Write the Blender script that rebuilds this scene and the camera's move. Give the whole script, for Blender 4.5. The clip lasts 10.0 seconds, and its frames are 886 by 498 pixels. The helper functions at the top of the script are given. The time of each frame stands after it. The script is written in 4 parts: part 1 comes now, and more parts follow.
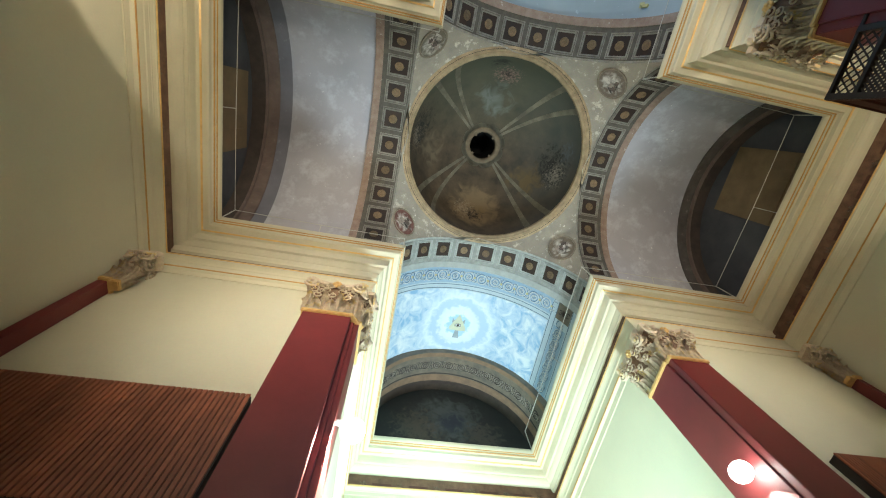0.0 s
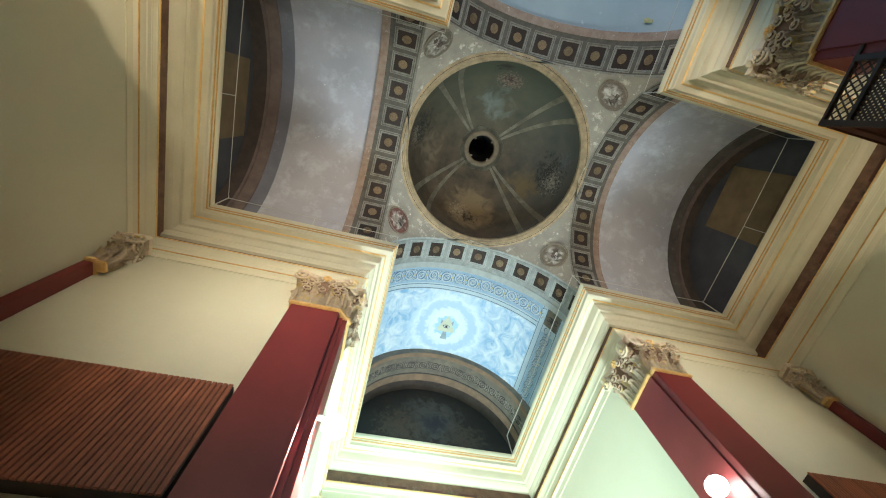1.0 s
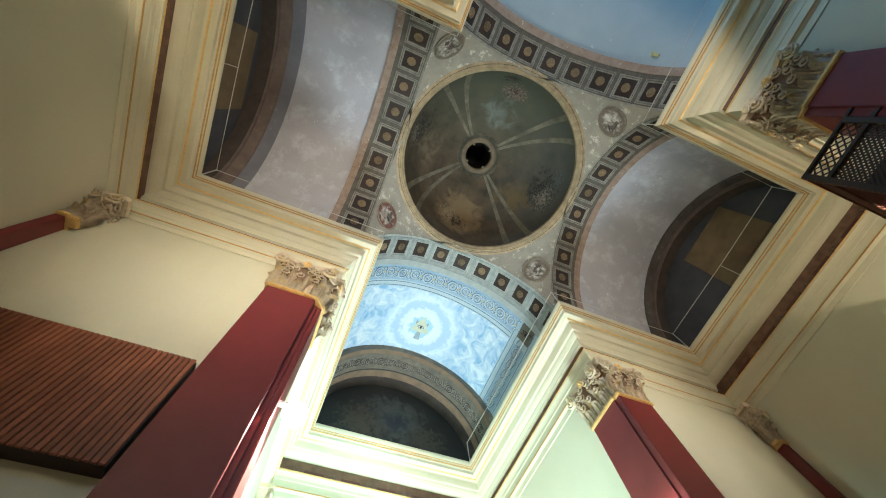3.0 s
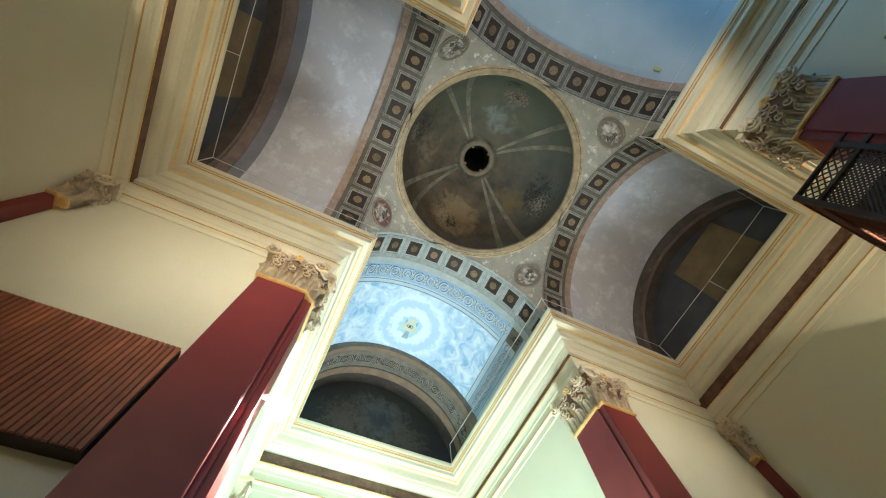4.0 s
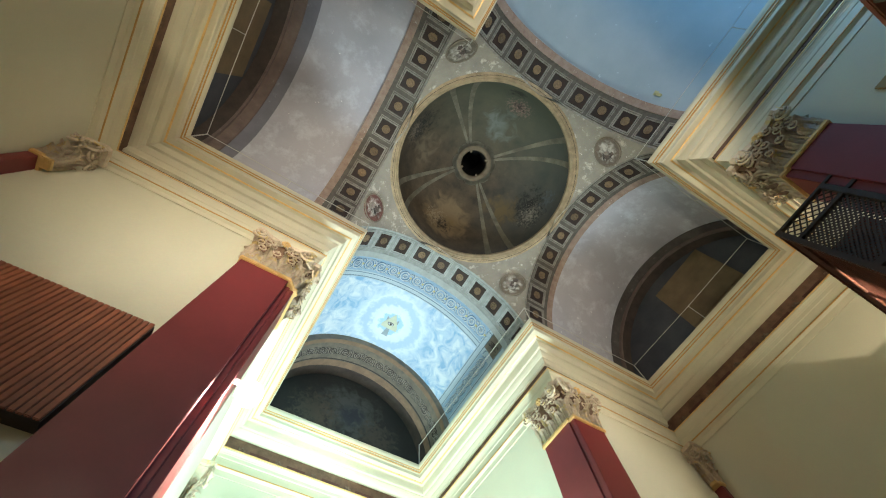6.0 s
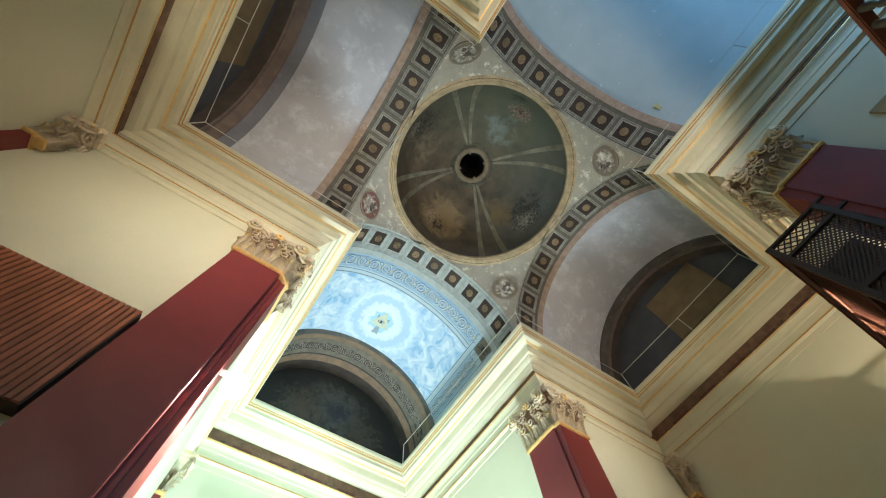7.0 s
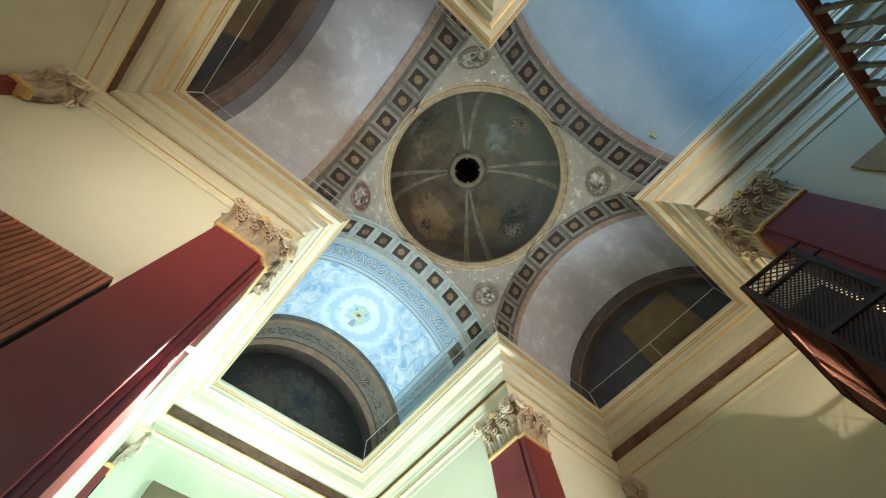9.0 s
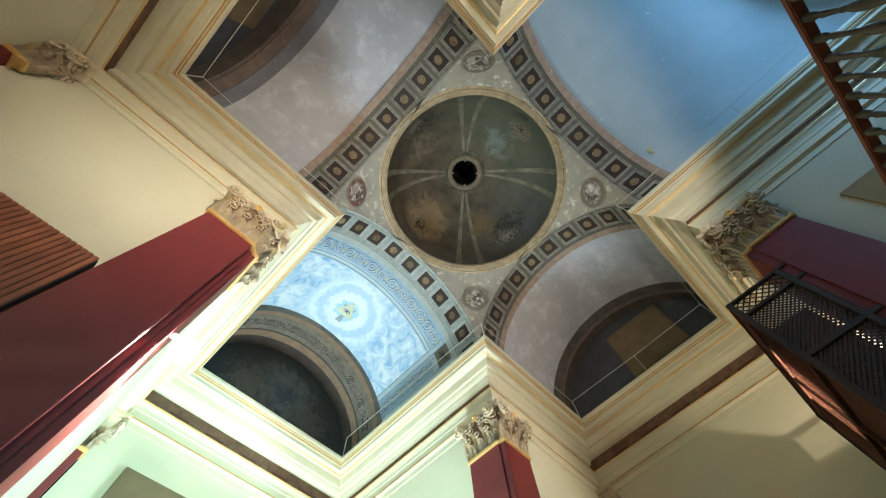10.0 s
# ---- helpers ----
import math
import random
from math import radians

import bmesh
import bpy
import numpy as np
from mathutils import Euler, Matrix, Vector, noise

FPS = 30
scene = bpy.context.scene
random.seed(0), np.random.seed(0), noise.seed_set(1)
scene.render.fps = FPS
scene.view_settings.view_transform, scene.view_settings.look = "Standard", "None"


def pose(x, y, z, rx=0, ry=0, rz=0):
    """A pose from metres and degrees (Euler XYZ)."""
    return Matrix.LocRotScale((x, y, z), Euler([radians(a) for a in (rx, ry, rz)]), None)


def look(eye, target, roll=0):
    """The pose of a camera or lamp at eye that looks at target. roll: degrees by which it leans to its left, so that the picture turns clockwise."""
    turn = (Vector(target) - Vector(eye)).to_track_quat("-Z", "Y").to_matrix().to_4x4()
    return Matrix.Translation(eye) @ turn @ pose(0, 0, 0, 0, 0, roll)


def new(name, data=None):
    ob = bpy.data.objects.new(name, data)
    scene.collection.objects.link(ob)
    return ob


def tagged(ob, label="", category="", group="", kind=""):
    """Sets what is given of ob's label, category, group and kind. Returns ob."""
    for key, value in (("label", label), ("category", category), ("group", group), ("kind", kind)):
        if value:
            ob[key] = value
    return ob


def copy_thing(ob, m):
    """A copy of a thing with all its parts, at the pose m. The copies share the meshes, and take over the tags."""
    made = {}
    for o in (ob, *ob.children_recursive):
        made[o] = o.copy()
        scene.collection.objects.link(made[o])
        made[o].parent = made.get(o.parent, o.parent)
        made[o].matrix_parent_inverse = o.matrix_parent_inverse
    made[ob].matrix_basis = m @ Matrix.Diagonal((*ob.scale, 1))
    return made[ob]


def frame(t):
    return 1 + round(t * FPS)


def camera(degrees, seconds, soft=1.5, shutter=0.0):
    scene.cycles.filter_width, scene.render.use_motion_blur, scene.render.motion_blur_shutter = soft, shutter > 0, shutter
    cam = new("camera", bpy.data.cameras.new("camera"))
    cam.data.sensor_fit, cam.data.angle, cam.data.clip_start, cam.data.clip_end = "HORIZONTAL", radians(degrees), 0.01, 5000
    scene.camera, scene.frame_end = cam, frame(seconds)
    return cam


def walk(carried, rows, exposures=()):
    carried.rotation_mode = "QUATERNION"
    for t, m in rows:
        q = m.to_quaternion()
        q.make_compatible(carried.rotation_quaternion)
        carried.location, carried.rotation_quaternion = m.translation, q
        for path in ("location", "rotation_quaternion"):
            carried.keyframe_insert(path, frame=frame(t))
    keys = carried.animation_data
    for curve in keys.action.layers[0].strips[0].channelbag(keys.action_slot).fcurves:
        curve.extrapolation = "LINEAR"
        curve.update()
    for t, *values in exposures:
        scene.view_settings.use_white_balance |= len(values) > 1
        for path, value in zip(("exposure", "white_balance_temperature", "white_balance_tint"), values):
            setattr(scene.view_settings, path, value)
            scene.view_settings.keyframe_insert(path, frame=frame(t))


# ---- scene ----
cam = camera(97.9, 10.0, soft=1.1)
EYE = (-2.254, -0.556, 1.404)
TURNS = [
    (0, 160.508, 4.085, -10.808),
    (0.5, 160.453, 4.017, -12.442),
    (1, 160.372, 3.957, -14.334),
    (1.5, 160.323, 3.873, -16.193),
    (2, 160.245, 3.779, -18.311),
    (2.5, 160.180, 3.685, -20.252),
    (4, 160.041, 3.439, -25.348),
    (4.5, 160.003, 3.361, -26.845),
    (5, 159.965, 3.276, -28.411),
    (5.5, 159.929, 3.216, -29.802),
    (7, 159.832, 2.964, -34.134),
    (7.5, 159.800, 2.883, -35.715),
    (8, 159.773, 2.790, -37.490),
    (8.5, 159.734, 2.707, -39.241),
    (9, 159.704, 2.625, -41.106),
    (9.5, 159.700, 2.511, -42.937),
    (10, 159.696, 2.420, -44.803),
]
walk(cam, [(t, pose(*EYE, rx, ry, rz)) for t, rx, ry, rz in TURNS])

# ---------------------------------------------------------------- sizes
Z0 = 8.80                      # top of the cornice
LX, LY = 2.0, 1.97             # half widths between the cornice lips at the crossing
LEFT, RIGHT, FRONT, BACK = 5.52, 5.56, 6.89, 7.6   # cornice lips at the ends of the four arms
PW = 0.52                      # the wall lies this far behind the lip
AC = 2.39                      # half width of the crossing at the arches
ZS = Z0 + 0.20                 # springing of arches and vaults
BAND = 0.72                    # breadth of the coffered arches

# ---------------------------------------------------------------- world and lamps
world = bpy.data.worlds.new("world")
scene.world = world
world.use_nodes = True
world.node_tree.nodes["Background"].inputs[0].default_value = (0.55, 0.65, 0.8, 1)
world.node_tree.nodes["Background"].inputs[1].default_value = 0.02
scene.view_settings.exposure = 0.0


def lamp(name, kind, eye, target, power, colour, size=0.3, spread=180, blend=0.6):
    data = bpy.data.lights.new(name, kind)
    data.energy, data.color = power, colour
    if kind == "AREA":
        data.shape, data.size, data.spread = "DISK", size, radians(spread)
    elif kind == "SPOT":
        data.shadow_soft_size, data.spot_size, data.spot_blend = size, radians(spread), blend
    else:
        data.shadow_soft_size = size
    ob = new(name, data)
    ob.matrix_world = look(eye, target)
    return ob


COOL = (0.45, 1.0, 0.98)
WARM = (1.0, 0.90, 0.70)
lamp("flood_light_beam", "SPOT", (-2.34, 2.72, 4.38), (-0.2, 6.0, 3.5), 440, COOL, 0.07, 140, 0.3)
lamp("flood_light_beam", "SPOT", (2.14, 2.80, 4.38), (-2.3, 7.0, 4.4), 900, COOL, 0.07, 96, 0.25)
lamp("flood_light_spill", "SPOT", (-2.40, 2.58, 4.42), (-2.62, 2.72, 3.4), 640, (1.0, 0.93, 0.80), 0.04, 150, 0.2)
lamp("flood_light_spill", "SPOT", (2.26, 2.72, 4.40), (2.42, 2.9, 3.4), 120, (1.0, 0.93, 0.80), 0.05, 100, 0.2)
# unseen source added low in the front arm to brighten the vaults
lamp("altar_uplight_beam", "SPOT", (0.5, 5.9, 0.4), (-0.05, 5.0, 11.0), 4000, (0.74, 0.94, 1.0), 0.9, 84, 0.6)
# added fill inside each tribune to brighten the wall opposite
lamp("tribune_lamp_glow", "AREA", (3.90, -2.22, 4.95), (2.6, 2.4, 7.4), 155, WARM, 0.9, 84)
lamp("tribune_lamp_glow", "AREA", (-3.75, -2.22, 4.95), (-2.80, 2.4, 7.2), 215, WARM, 0.9, 90)
lamp("tribune_bulb", "POINT", (4.15, -2.30, 5.30), (4.15, -2.30, 9), 115, WARM, 0.05)
lamp("tribune_bulb", "POINT", (-4.20, -2.30, 5.30), (-4.2, -2.30, 9), 165, WARM, 0.05)
# added fill for dome and cornices; no lamp is known at the loft
lamp("loft_lamp_beam", "SPOT", (0.0, -3.50, 5.62), (0.0, 1.3, 12.0), 355, (1.0, 0.92, 0.78), 0.22, 112, 0.35)
lamp("window_daylight", "AREA", (0.0, -7.95, 10.1), (0.0, -3.0, 8.0), 165, (0.27, 0.60, 1.0), 1.7, 170)


# ---------------------------------------------------------------- materials
def mat(name, colour, rough=0.6, metal=0.0, vary=0.25, scale=3.0, bump=0.15, fine=40.0, second=None, amount=0.5, spots=None, spot_scale=6.0, spot_edge=0.62, random_piece=0.0, specks=None, spot_soft=0.08):
    m = bpy.data.materials.new(name)
    m.use_nodes = True
    n, l = m.node_tree.nodes, m.node_tree.links
    b = n["Principled BSDF"]
    b.inputs["Metallic"].default_value = metal
    n1 = n.new("ShaderNodeTexNoise")
    n1.inputs["Scale"].default_value, n1.inputs["Detail"].default_value, n1.inputs["Roughness"].default_value = scale, 8, 0.62
    n2 = n.new("ShaderNodeTexNoise")
    n2.inputs["Scale"].default_value, n2.inputs["Detail"].default_value = fine, 4
    geo = n.new("ShaderNodeNewGeometry")
    l.new(geo.outputs["Position"], n1.inputs["Vector"])
    l.new(geo.outputs["Position"], n2.inputs["Vector"])
    ramp = n.new("ShaderNodeValToRGB")
    ramp.color_ramp.elements[0].position, ramp.color_ramp.elements[1].position = 0.5 - amount * 0.3, 0.5 + amount * 0.3
    c2 = second or tuple(c * (1 - vary) for c in colour)
    ramp.color_ramp.elements[0].color, ramp.color_ramp.elements[1].color = (*c2, 1), (*colour, 1)
    l.new(n1.outputs["Fac"], ramp.inputs["Fac"])
    last = ramp.outputs["Color"]
    grain = n.new("ShaderNodeMix")
    grain.data_type, grain.blend_type = "RGBA", "MULTIPLY"
    grain.inputs["Factor"].default_value = vary
    l.new(last, grain.inputs["A"])
    l.new(n2.outputs["Color"], grain.inputs["B"])
    last = grain.outputs["Result"]
    if spots:
        n3 = n.new("ShaderNodeTexNoise")
        n3.inputs["Scale"].default_value, n3.inputs["Detail"].default_value, n3.inputs["Roughness"].default_value = spot_scale, 6, 0.7
        l.new(geo.outputs["Position"], n3.inputs["Vector"])
        edge = n.new("ShaderNodeMapRange")
        edge.inputs["From Min"].default_value, edge.inputs["From Max"].default_value = spot_edge, spot_edge + spot_soft
        l.new(n3.outputs["Fac"], edge.inputs["Value"])
        mix = n.new("ShaderNodeMix")
        mix.data_type = "RGBA"
        l.new(edge.outputs["Result"], mix.inputs["Factor"])
        l.new(last, mix.inputs["A"])
        mix.inputs["B"].default_value = (*spots, 1)
        last = mix.outputs["Result"]
    if specks:
        n4 = n.new("ShaderNodeTexNoise")
        n4.inputs["Scale"].default_value, n4.inputs["Detail"].default_value = 7.5, 3
        l.new(geo.outputs["Position"], n4.inputs["Vector"])
        edge = n.new("ShaderNodeMapRange")
        edge.inputs["From Min"].default_value, edge.inputs["From Max"].default_value = 0.715, 0.74
        l.new(n4.outputs["Fac"], edge.inputs["Value"])
        mix = n.new("ShaderNodeMix")
        mix.data_type = "RGBA"
        l.new(edge.outputs["Result"], mix.inputs["Factor"])
        l.new(last, mix.inputs["A"])
        mix.inputs["B"].default_value = (*specks, 1)
        last = mix.outputs["Result"]
    if random_piece:
        info = n.new("ShaderNodeObjectInfo")
        hsv = n.new("ShaderNodeHueSaturation")
        rng = n.new("ShaderNodeMapRange")
        rng.inputs["To Min"].default_value, rng.inputs["To Max"].default_value = 1 - random_piece, 1 + random_piece
        l.new(info.outputs["Random"], rng.inputs["Value"])
        l.new(rng.outputs["Result"], hsv.inputs["Value"])
        l.new(last, hsv.inputs["Color"])
        last = hsv.outputs["Color"]
    l.new(last, b.inputs["Base Color"])
    rr = n.new("ShaderNodeMapRange")
    rr.inputs["To Min"].default_value, rr.inputs["To Max"].default_value = max(0.05, rough - 0.12), min(1, rough + 0.12)
    l.new(n1.outputs["Fac"], rr.inputs["Value"])
    l.new(rr.outputs["Result"], b.inputs["Roughness"])
    bp = n.new("ShaderNodeBump")
    bp.inputs["Strength"].default_value, bp.inputs["Distance"].default_value = bump, 0.01
    l.new(n2.outputs["Fac"], bp.inputs["Height"])
    l.new(bp.outputs["Normal"], b.inputs["Normal"])
    return m


M_CREAM = mat("cream_wall_paint", (0.68, 0.64, 0.48), 0.7, vary=0.10, scale=1.2, amount=1.2)
M_MOULD = mat("cream_moulding_paint", (0.74, 0.68, 0.50), 0.55, vary=0.12, scale=2.5, amount=1.0)
M_GOLD = mat("gilding", (0.88, 0.60, 0.25), 0.38, metal=0.3, vary=0.12, scale=9, second=(0.74, 0.48, 0.18))
M_OCHREGOLD = mat("ochre_gilt_paint", (0.74, 0.42, 0.13), 0.45, metal=0.15, vary=0.25, scale=8, second=(0.56, 0.30, 0.09))
M_FRIEZE = mat("brown_frieze_paint", (0.25, 0.135, 0.085), 0.75, vary=0.35, scale=5, second=(0.13, 0.065, 0.042))
M_RED = mat("oxblood_paint", (0.215, 0.029, 0.031), 0.42, vary=0.15, scale=1.6, second=(0.175, 0.023, 0.025), bump=0.08)
M_VAULT = mat("lavender_plaster", (0.54, 0.53, 0.585), 0.85, vary=0.12, scale=1.3, second=(0.44, 0.43, 0.48), amount=0.9, spots=(0.66, 0.68, 0.73), spot_scale=2.0, spot_edge=0.50, specks=(0.78, 0.78, 0.77), spot_soft=0.24)
M_BACKVAULT = mat("pale_blue_plaster", (0.46, 0.53, 0.57), 0.85, vary=0.10, scale=0.7, second=(0.35, 0.43, 0.48), amount=0.7, specks=(0.5, 0.58, 0.62))
M_PENDENTIVE = mat("stained_pendentive_plaster", (0.50, 0.45, 0.37), 0.85, vary=0.3, scale=3.5, second=(0.34, 0.31, 0.27), amount=0.9, spots=(0.64, 0.60, 0.52), spot_scale=4, spot_edge=0.56, specks=(0.74, 0.71, 0.64))
M_STONE = mat("grey_arch_paint", (0.34, 0.32, 0.28), 0.8, vary=0.3, scale=6, second=(0.24, 0.22, 0.19))
M_PINK = mat("rose_arch_moulding", (0.44, 0.33, 0.27), 0.8, vary=0.3, scale=6, second=(0.33, 0.22, 0.17), spots=(0.66, 0.61, 0.54), spot_scale=8, spot_edge=0.62)
M_COFFER = mat("dark_coffer_paint", (0.052, 0.027, 0.018), 0.7, vary=0.4, scale=7, second=(0.028, 0.018, 0.014), random_piece=0.25)
M_ROSETTE = mat("dull_gilt", (0.32, 0.225, 0.13), 0.6, metal=0.15, vary=0.4, scale=20, second=(0.19, 0.13, 0.075), random_piece=0.3)
M_LUNETTE = mat("dark_lunette_plaster", (0.10, 0.105, 0.12), 0.85, vary=0.3, scale=1.6, second=(0.065, 0.07, 0.085))
M_TAN = mat("tan_board", (0.25, 0.175, 0.095), 0.75, vary=0.25, scale=2.0, second=(0.17, 0.12, 0.065))
M_WOOD = mat("reddish_wood", (0.41, 0.125, 0.057), 0.5, vary=0.35, scale=4, second=(0.28, 0.085, 0.040), random_piece=0.18)
M_DARKWOOD = mat("dark_brown_wood", (0.045, 0.026, 0.018), 0.5, vary=0.4, scale=5)
M_WIRE = mat("grey_wire", (0.66, 0.64, 0.58), 0.5, metal=0.1, vary=0.1)
M_CAPITAL = mat("antiqued_gilt_plaster", (0.80, 0.68, 0.48), 0.5, vary=0.22, scale=15, second=(0.58, 0.44, 0.33), amount=0.8, bump=0.5, spots=(0.66, 0.49, 0.20), spot_scale=6, spot_edge=0.55)
M_BELL = mat("umber_ground_of_capital", (0.38, 0.24, 0.155), 0.6, vary=0.35, scale=14, second=(0.25, 0.14, 0.09), bump=0.4)
M_TRIB = mat("dark_tribune_wood", (0.13, 0.048, 0.029), 0.95, vary=0.4, scale=4, second=(0.075, 0.028, 0.018))
M_TRIB.node_tree.nodes["Principled BSDF"].inputs["Specular IOR Level"].default_value = 0.12
M_FLOOR = mat("stone_floor", (0.24, 0.21, 0.18), 0.4, vary=0.2, scale=2)
M_BLACK = mat("oculus_dark", (0.012, 0.011, 0.010), 0.8, vary=0.2)


# ---------------------------------------------------------------- mesh helpers
def link(name, bm, material, parent=None, label=""):
    me = bpy.data.meshes.new(name)
    bm.normal_update()
    bm.to_mesh(me)
    bm.free()
    me.materials.append(material)
    ob = new(name, me)
    if parent:
        ob.parent = parent
    if label:
        ob["label"] = label
    return ob


def part(name, bm, material, parent, label=""):
    return link(name, bm, material, parent, label)


def structure(ob, label, category):
    return tagged(ob, label, category, kind="structure")


def add_box(bm, x0, y0, z0, x1, y1, z1, bevel=0.0):
    r = bmesh.ops.create_cube(bm, size=1.0, matrix=Matrix.LocRotScale(((x0 + x1) / 2, (y0 + y1) / 2, (z0 + z1) / 2), None, (abs(x1 - x0), abs(y1 - y0), abs(z1 - z0))))
    if bevel:
        bmesh.ops.bevel(bm, geom=list({e for v in r["verts"] for e in v.link_edges}), offset=bevel, segments=2, affect="EDGES")
    return r["verts"]


def box(x0, y0, z0, x1, y1, z1, bevel=0.0):
    bm = bmesh.new()
    add_box(bm, x0, y0, z0, x1, y1, z1, bevel)
    return bm


def smooth(ob, angle=40):
    for p in ob.data.polygons:
        p.use_smooth = True
    ob.data.set_sharp_from_angle(angle=radians(angle))
    return ob


def sweep(path, profile, closed=True):
    """A closed profile of (offset outwards, z) along a mitred plan line."""
    bm = bmesh.new()
    rings = []
    n = len(path)
    for i, p in enumerate(path):
        a, c = path[i - 1], path[(i + 1) % n]
        p = Vector(p)
        d0 = (p - Vector(a)).normalized() if closed or i else None
        d1 = (Vector(c) - p).normalized() if closed or i < n - 1 else None
        d0, d1 = d0 or d1, d1 or d0
        n0, n1 = Vector((-d0.y, d0.x)), Vector((-d1.y, d1.x))
        m = (n0 + n1)
        m = m / (m.dot(n0)) if m.length > 1e-6 else n0
        rings.append([bm.verts.new((p.x + m.x * o, p.y + m.y * o, z)) for o, z in profile])
    k = len(profile)
    for i in range(n if closed else n - 1):
        r0, r1 = rings[i], rings[(i + 1) % n]
        for j in range(k):
            bm.faces.new((r0[j], r0[(j + 1) % k], r1[(j + 1) % k], r1[j]))
    if not closed:
        bm.faces.new(rings[0][::-1])
        bm.faces.new(rings[-1])
    bmesh.ops.recalc_face_normals(bm, faces=bm.faces)
    return bm


# the cross-shaped plan, clockwise, so that offsets point out of the room
PLAN = [(-LX, FRONT), (LX, FRONT), (LX, LY), (RIGHT, LY), (RIGHT, -LY), (LX, -LY), (LX, -BACK), (-LX, -BACK), (-LX, -LY), (-LEFT, -LY), (-LEFT, LY), (-LX, LY)]
WX, WY = LX + PW, LY + PW
FLX = 2.66                     # the left wall of the front arm lies a little further out

# ---------------------------------------------------------------- floor and walls
structure(link("floor", box(-7.5, -9.6, -0.2, 7.5, 9.0, 0.0), M_FLOOR), "worn grey stone church floor", "floor")
TH = 0.5
for name, b in (
    ("wall_front", (-WX, FRONT + PW, 0, WX, FRONT + PW + TH, Z0 + 3.2)),
    ("wall_back", (-WX, -BACK - PW - TH, 0, WX, -BACK - PW, Z0 + 3.2)),
    ("wall_left", (-LEFT - PW - TH, -WY, 0, -LEFT - PW, WY, Z0 + 3.2)),
    ("wall_right", (RIGHT + PW, -WY, 0, RIGHT + PW + TH, WY, Z0 + 3.2)),
):
    structure(link(name, box(*b), M_CREAM), "smooth cream painted plaster end wall", "wall")
for sx, ex in ((-1, LEFT), (1, RIGHT)):
    for sy, ey in ((-1, BACK), (1, FRONT)):
        bm = bmesh.new()
        x0, y0 = sx * (WX if (sx, sy) != (-1, 1) else FLX), sy * WY
        add_box(bm, x0, y0, 0, sx * (ex + PW + TH), y0 + sy * TH, Z0)
        add_box(bm, x0, y0 + sy * TH, 0, x0 + sx * TH, sy * (ey + PW + TH), Z0)
        structure(link("wall_pier", bm, M_CREAM), "smooth cream painted plaster corner pier walls", "wall")

# ---------------------------------------------------------------- entablature
def z(v):
    return Z0 + v


CORNICE = [(0.62, 0.0), (0.0, 0.0), (0.0, -0.045), (0.006, -0.075), (0.020, -0.105), (0.034, -0.128), (0.046, -0.134), (0.050, -0.160), (0.066, -0.168), (0.072, -0.198),
           (0.086, -0.206), (0.090, -0.285), (0.105, -0.296), (0.200, -0.300), (0.206, -0.318), (0.262, -0.326), (0.272, -0.345), (0.276, -0.400), (0.288, -0.470), (0.300, -0.505),
           (0.346, -0.510), (0.350, -0.535), (0.372, -0.575), (0.410, -0.615), (0.460, -0.640), (0.53, -0.655), (0.62, -0.660)]
BED = [(0.425, -0.60), (0.43, -0.655), (0.445, -0.69), (0.460, -0.72), (0.465, -0.76), (0.53, -0.775), (0.53, -0.60)]
ob = link("cornice", sweep(PLAN, [(o, z(v)) for o, v in CORNICE]), M_MOULD)
structure(ob, "stepped cream cornice running round the crossing", "cornice")
for prof in ([(0.194, -0.294), (0.214, -0.294), (0.217, -0.324), (0.192, -0.312)],):
    structure(link("gilded_fillet", sweep(PLAN, [(o, z(v)) for o, v in prof]), M_GOLD), "thin gilded fillet along the cornice", "trim")
for prof in ([(0.026, -0.118), (0.06, -0.118), (0.06, -0.133), (0.031, -0.132)], [(0.049, -0.165), (0.08, -0.165), (0.08, -0.181), (0.055, -0.180)]):
    structure(link("ochre_bead", sweep(PLAN, [(o, z(v)) for o, v in prof]), M_OCHREGOLD), "fine ochre gilt bead along the cornice", "trim")
for path in ([(-LEFT - 0.5, LY), (-LX, LY), (-LX, FRONT + 0.5)], [(LX, FRONT + 0.5), (LX, LY), (RIGHT + 0.5, LY)], [(RIGHT + 0.5, -LY), (LX, -LY), (LX, -BACK - 0.5)], [(-LX, -BACK - 0.5), (-LX, -LY), (-LEFT - 0.5, -LY)]):
    structure(link("bed_mould", sweep(path, [(o, z(v)) for o, v in BED], closed=False), M_MOULD), "deep cream bed mould under the cornice", "trim")
structure(link("frieze", sweep(PLAN, [(0.515, z(-0.655)), (0.515, z(-1.02)), (0.62, z(-1.02)), (0.62, z(-0.655))]), M_FRIEZE), "dark brown painted frieze under the cornice", "frieze")
ARCH = [(0.75, -0.985), (0.440, -0.99), (0.440, -1.03), (0.452, -1.045), (0.470, -1.085), (0.472, -1.10), (0.478, -1.115), (0.480, -1.185), (0.490, -1.20), (0.490, -1.36), (0.470, -1.375), (0.470, -1.40), (0.492, -1.425), (0.505, -1.44), (0.505, -1.56), (0.75, -1.57)]
structure(link("architrave", sweep(PLAN, [(o, z(v)) for o, v in ARCH]), M_MOULD), "cream two-stepped architrave below the frieze", "trim")
structure(link("gilded_fillet", sweep(PLAN, [(0.428, z(-0.984)), (0.470, z(-0.984)), (0.470, z(-1.010)), (0.430, z(-1.006))]), M_GOLD), "bright gilded bead along the architrave", "trim")
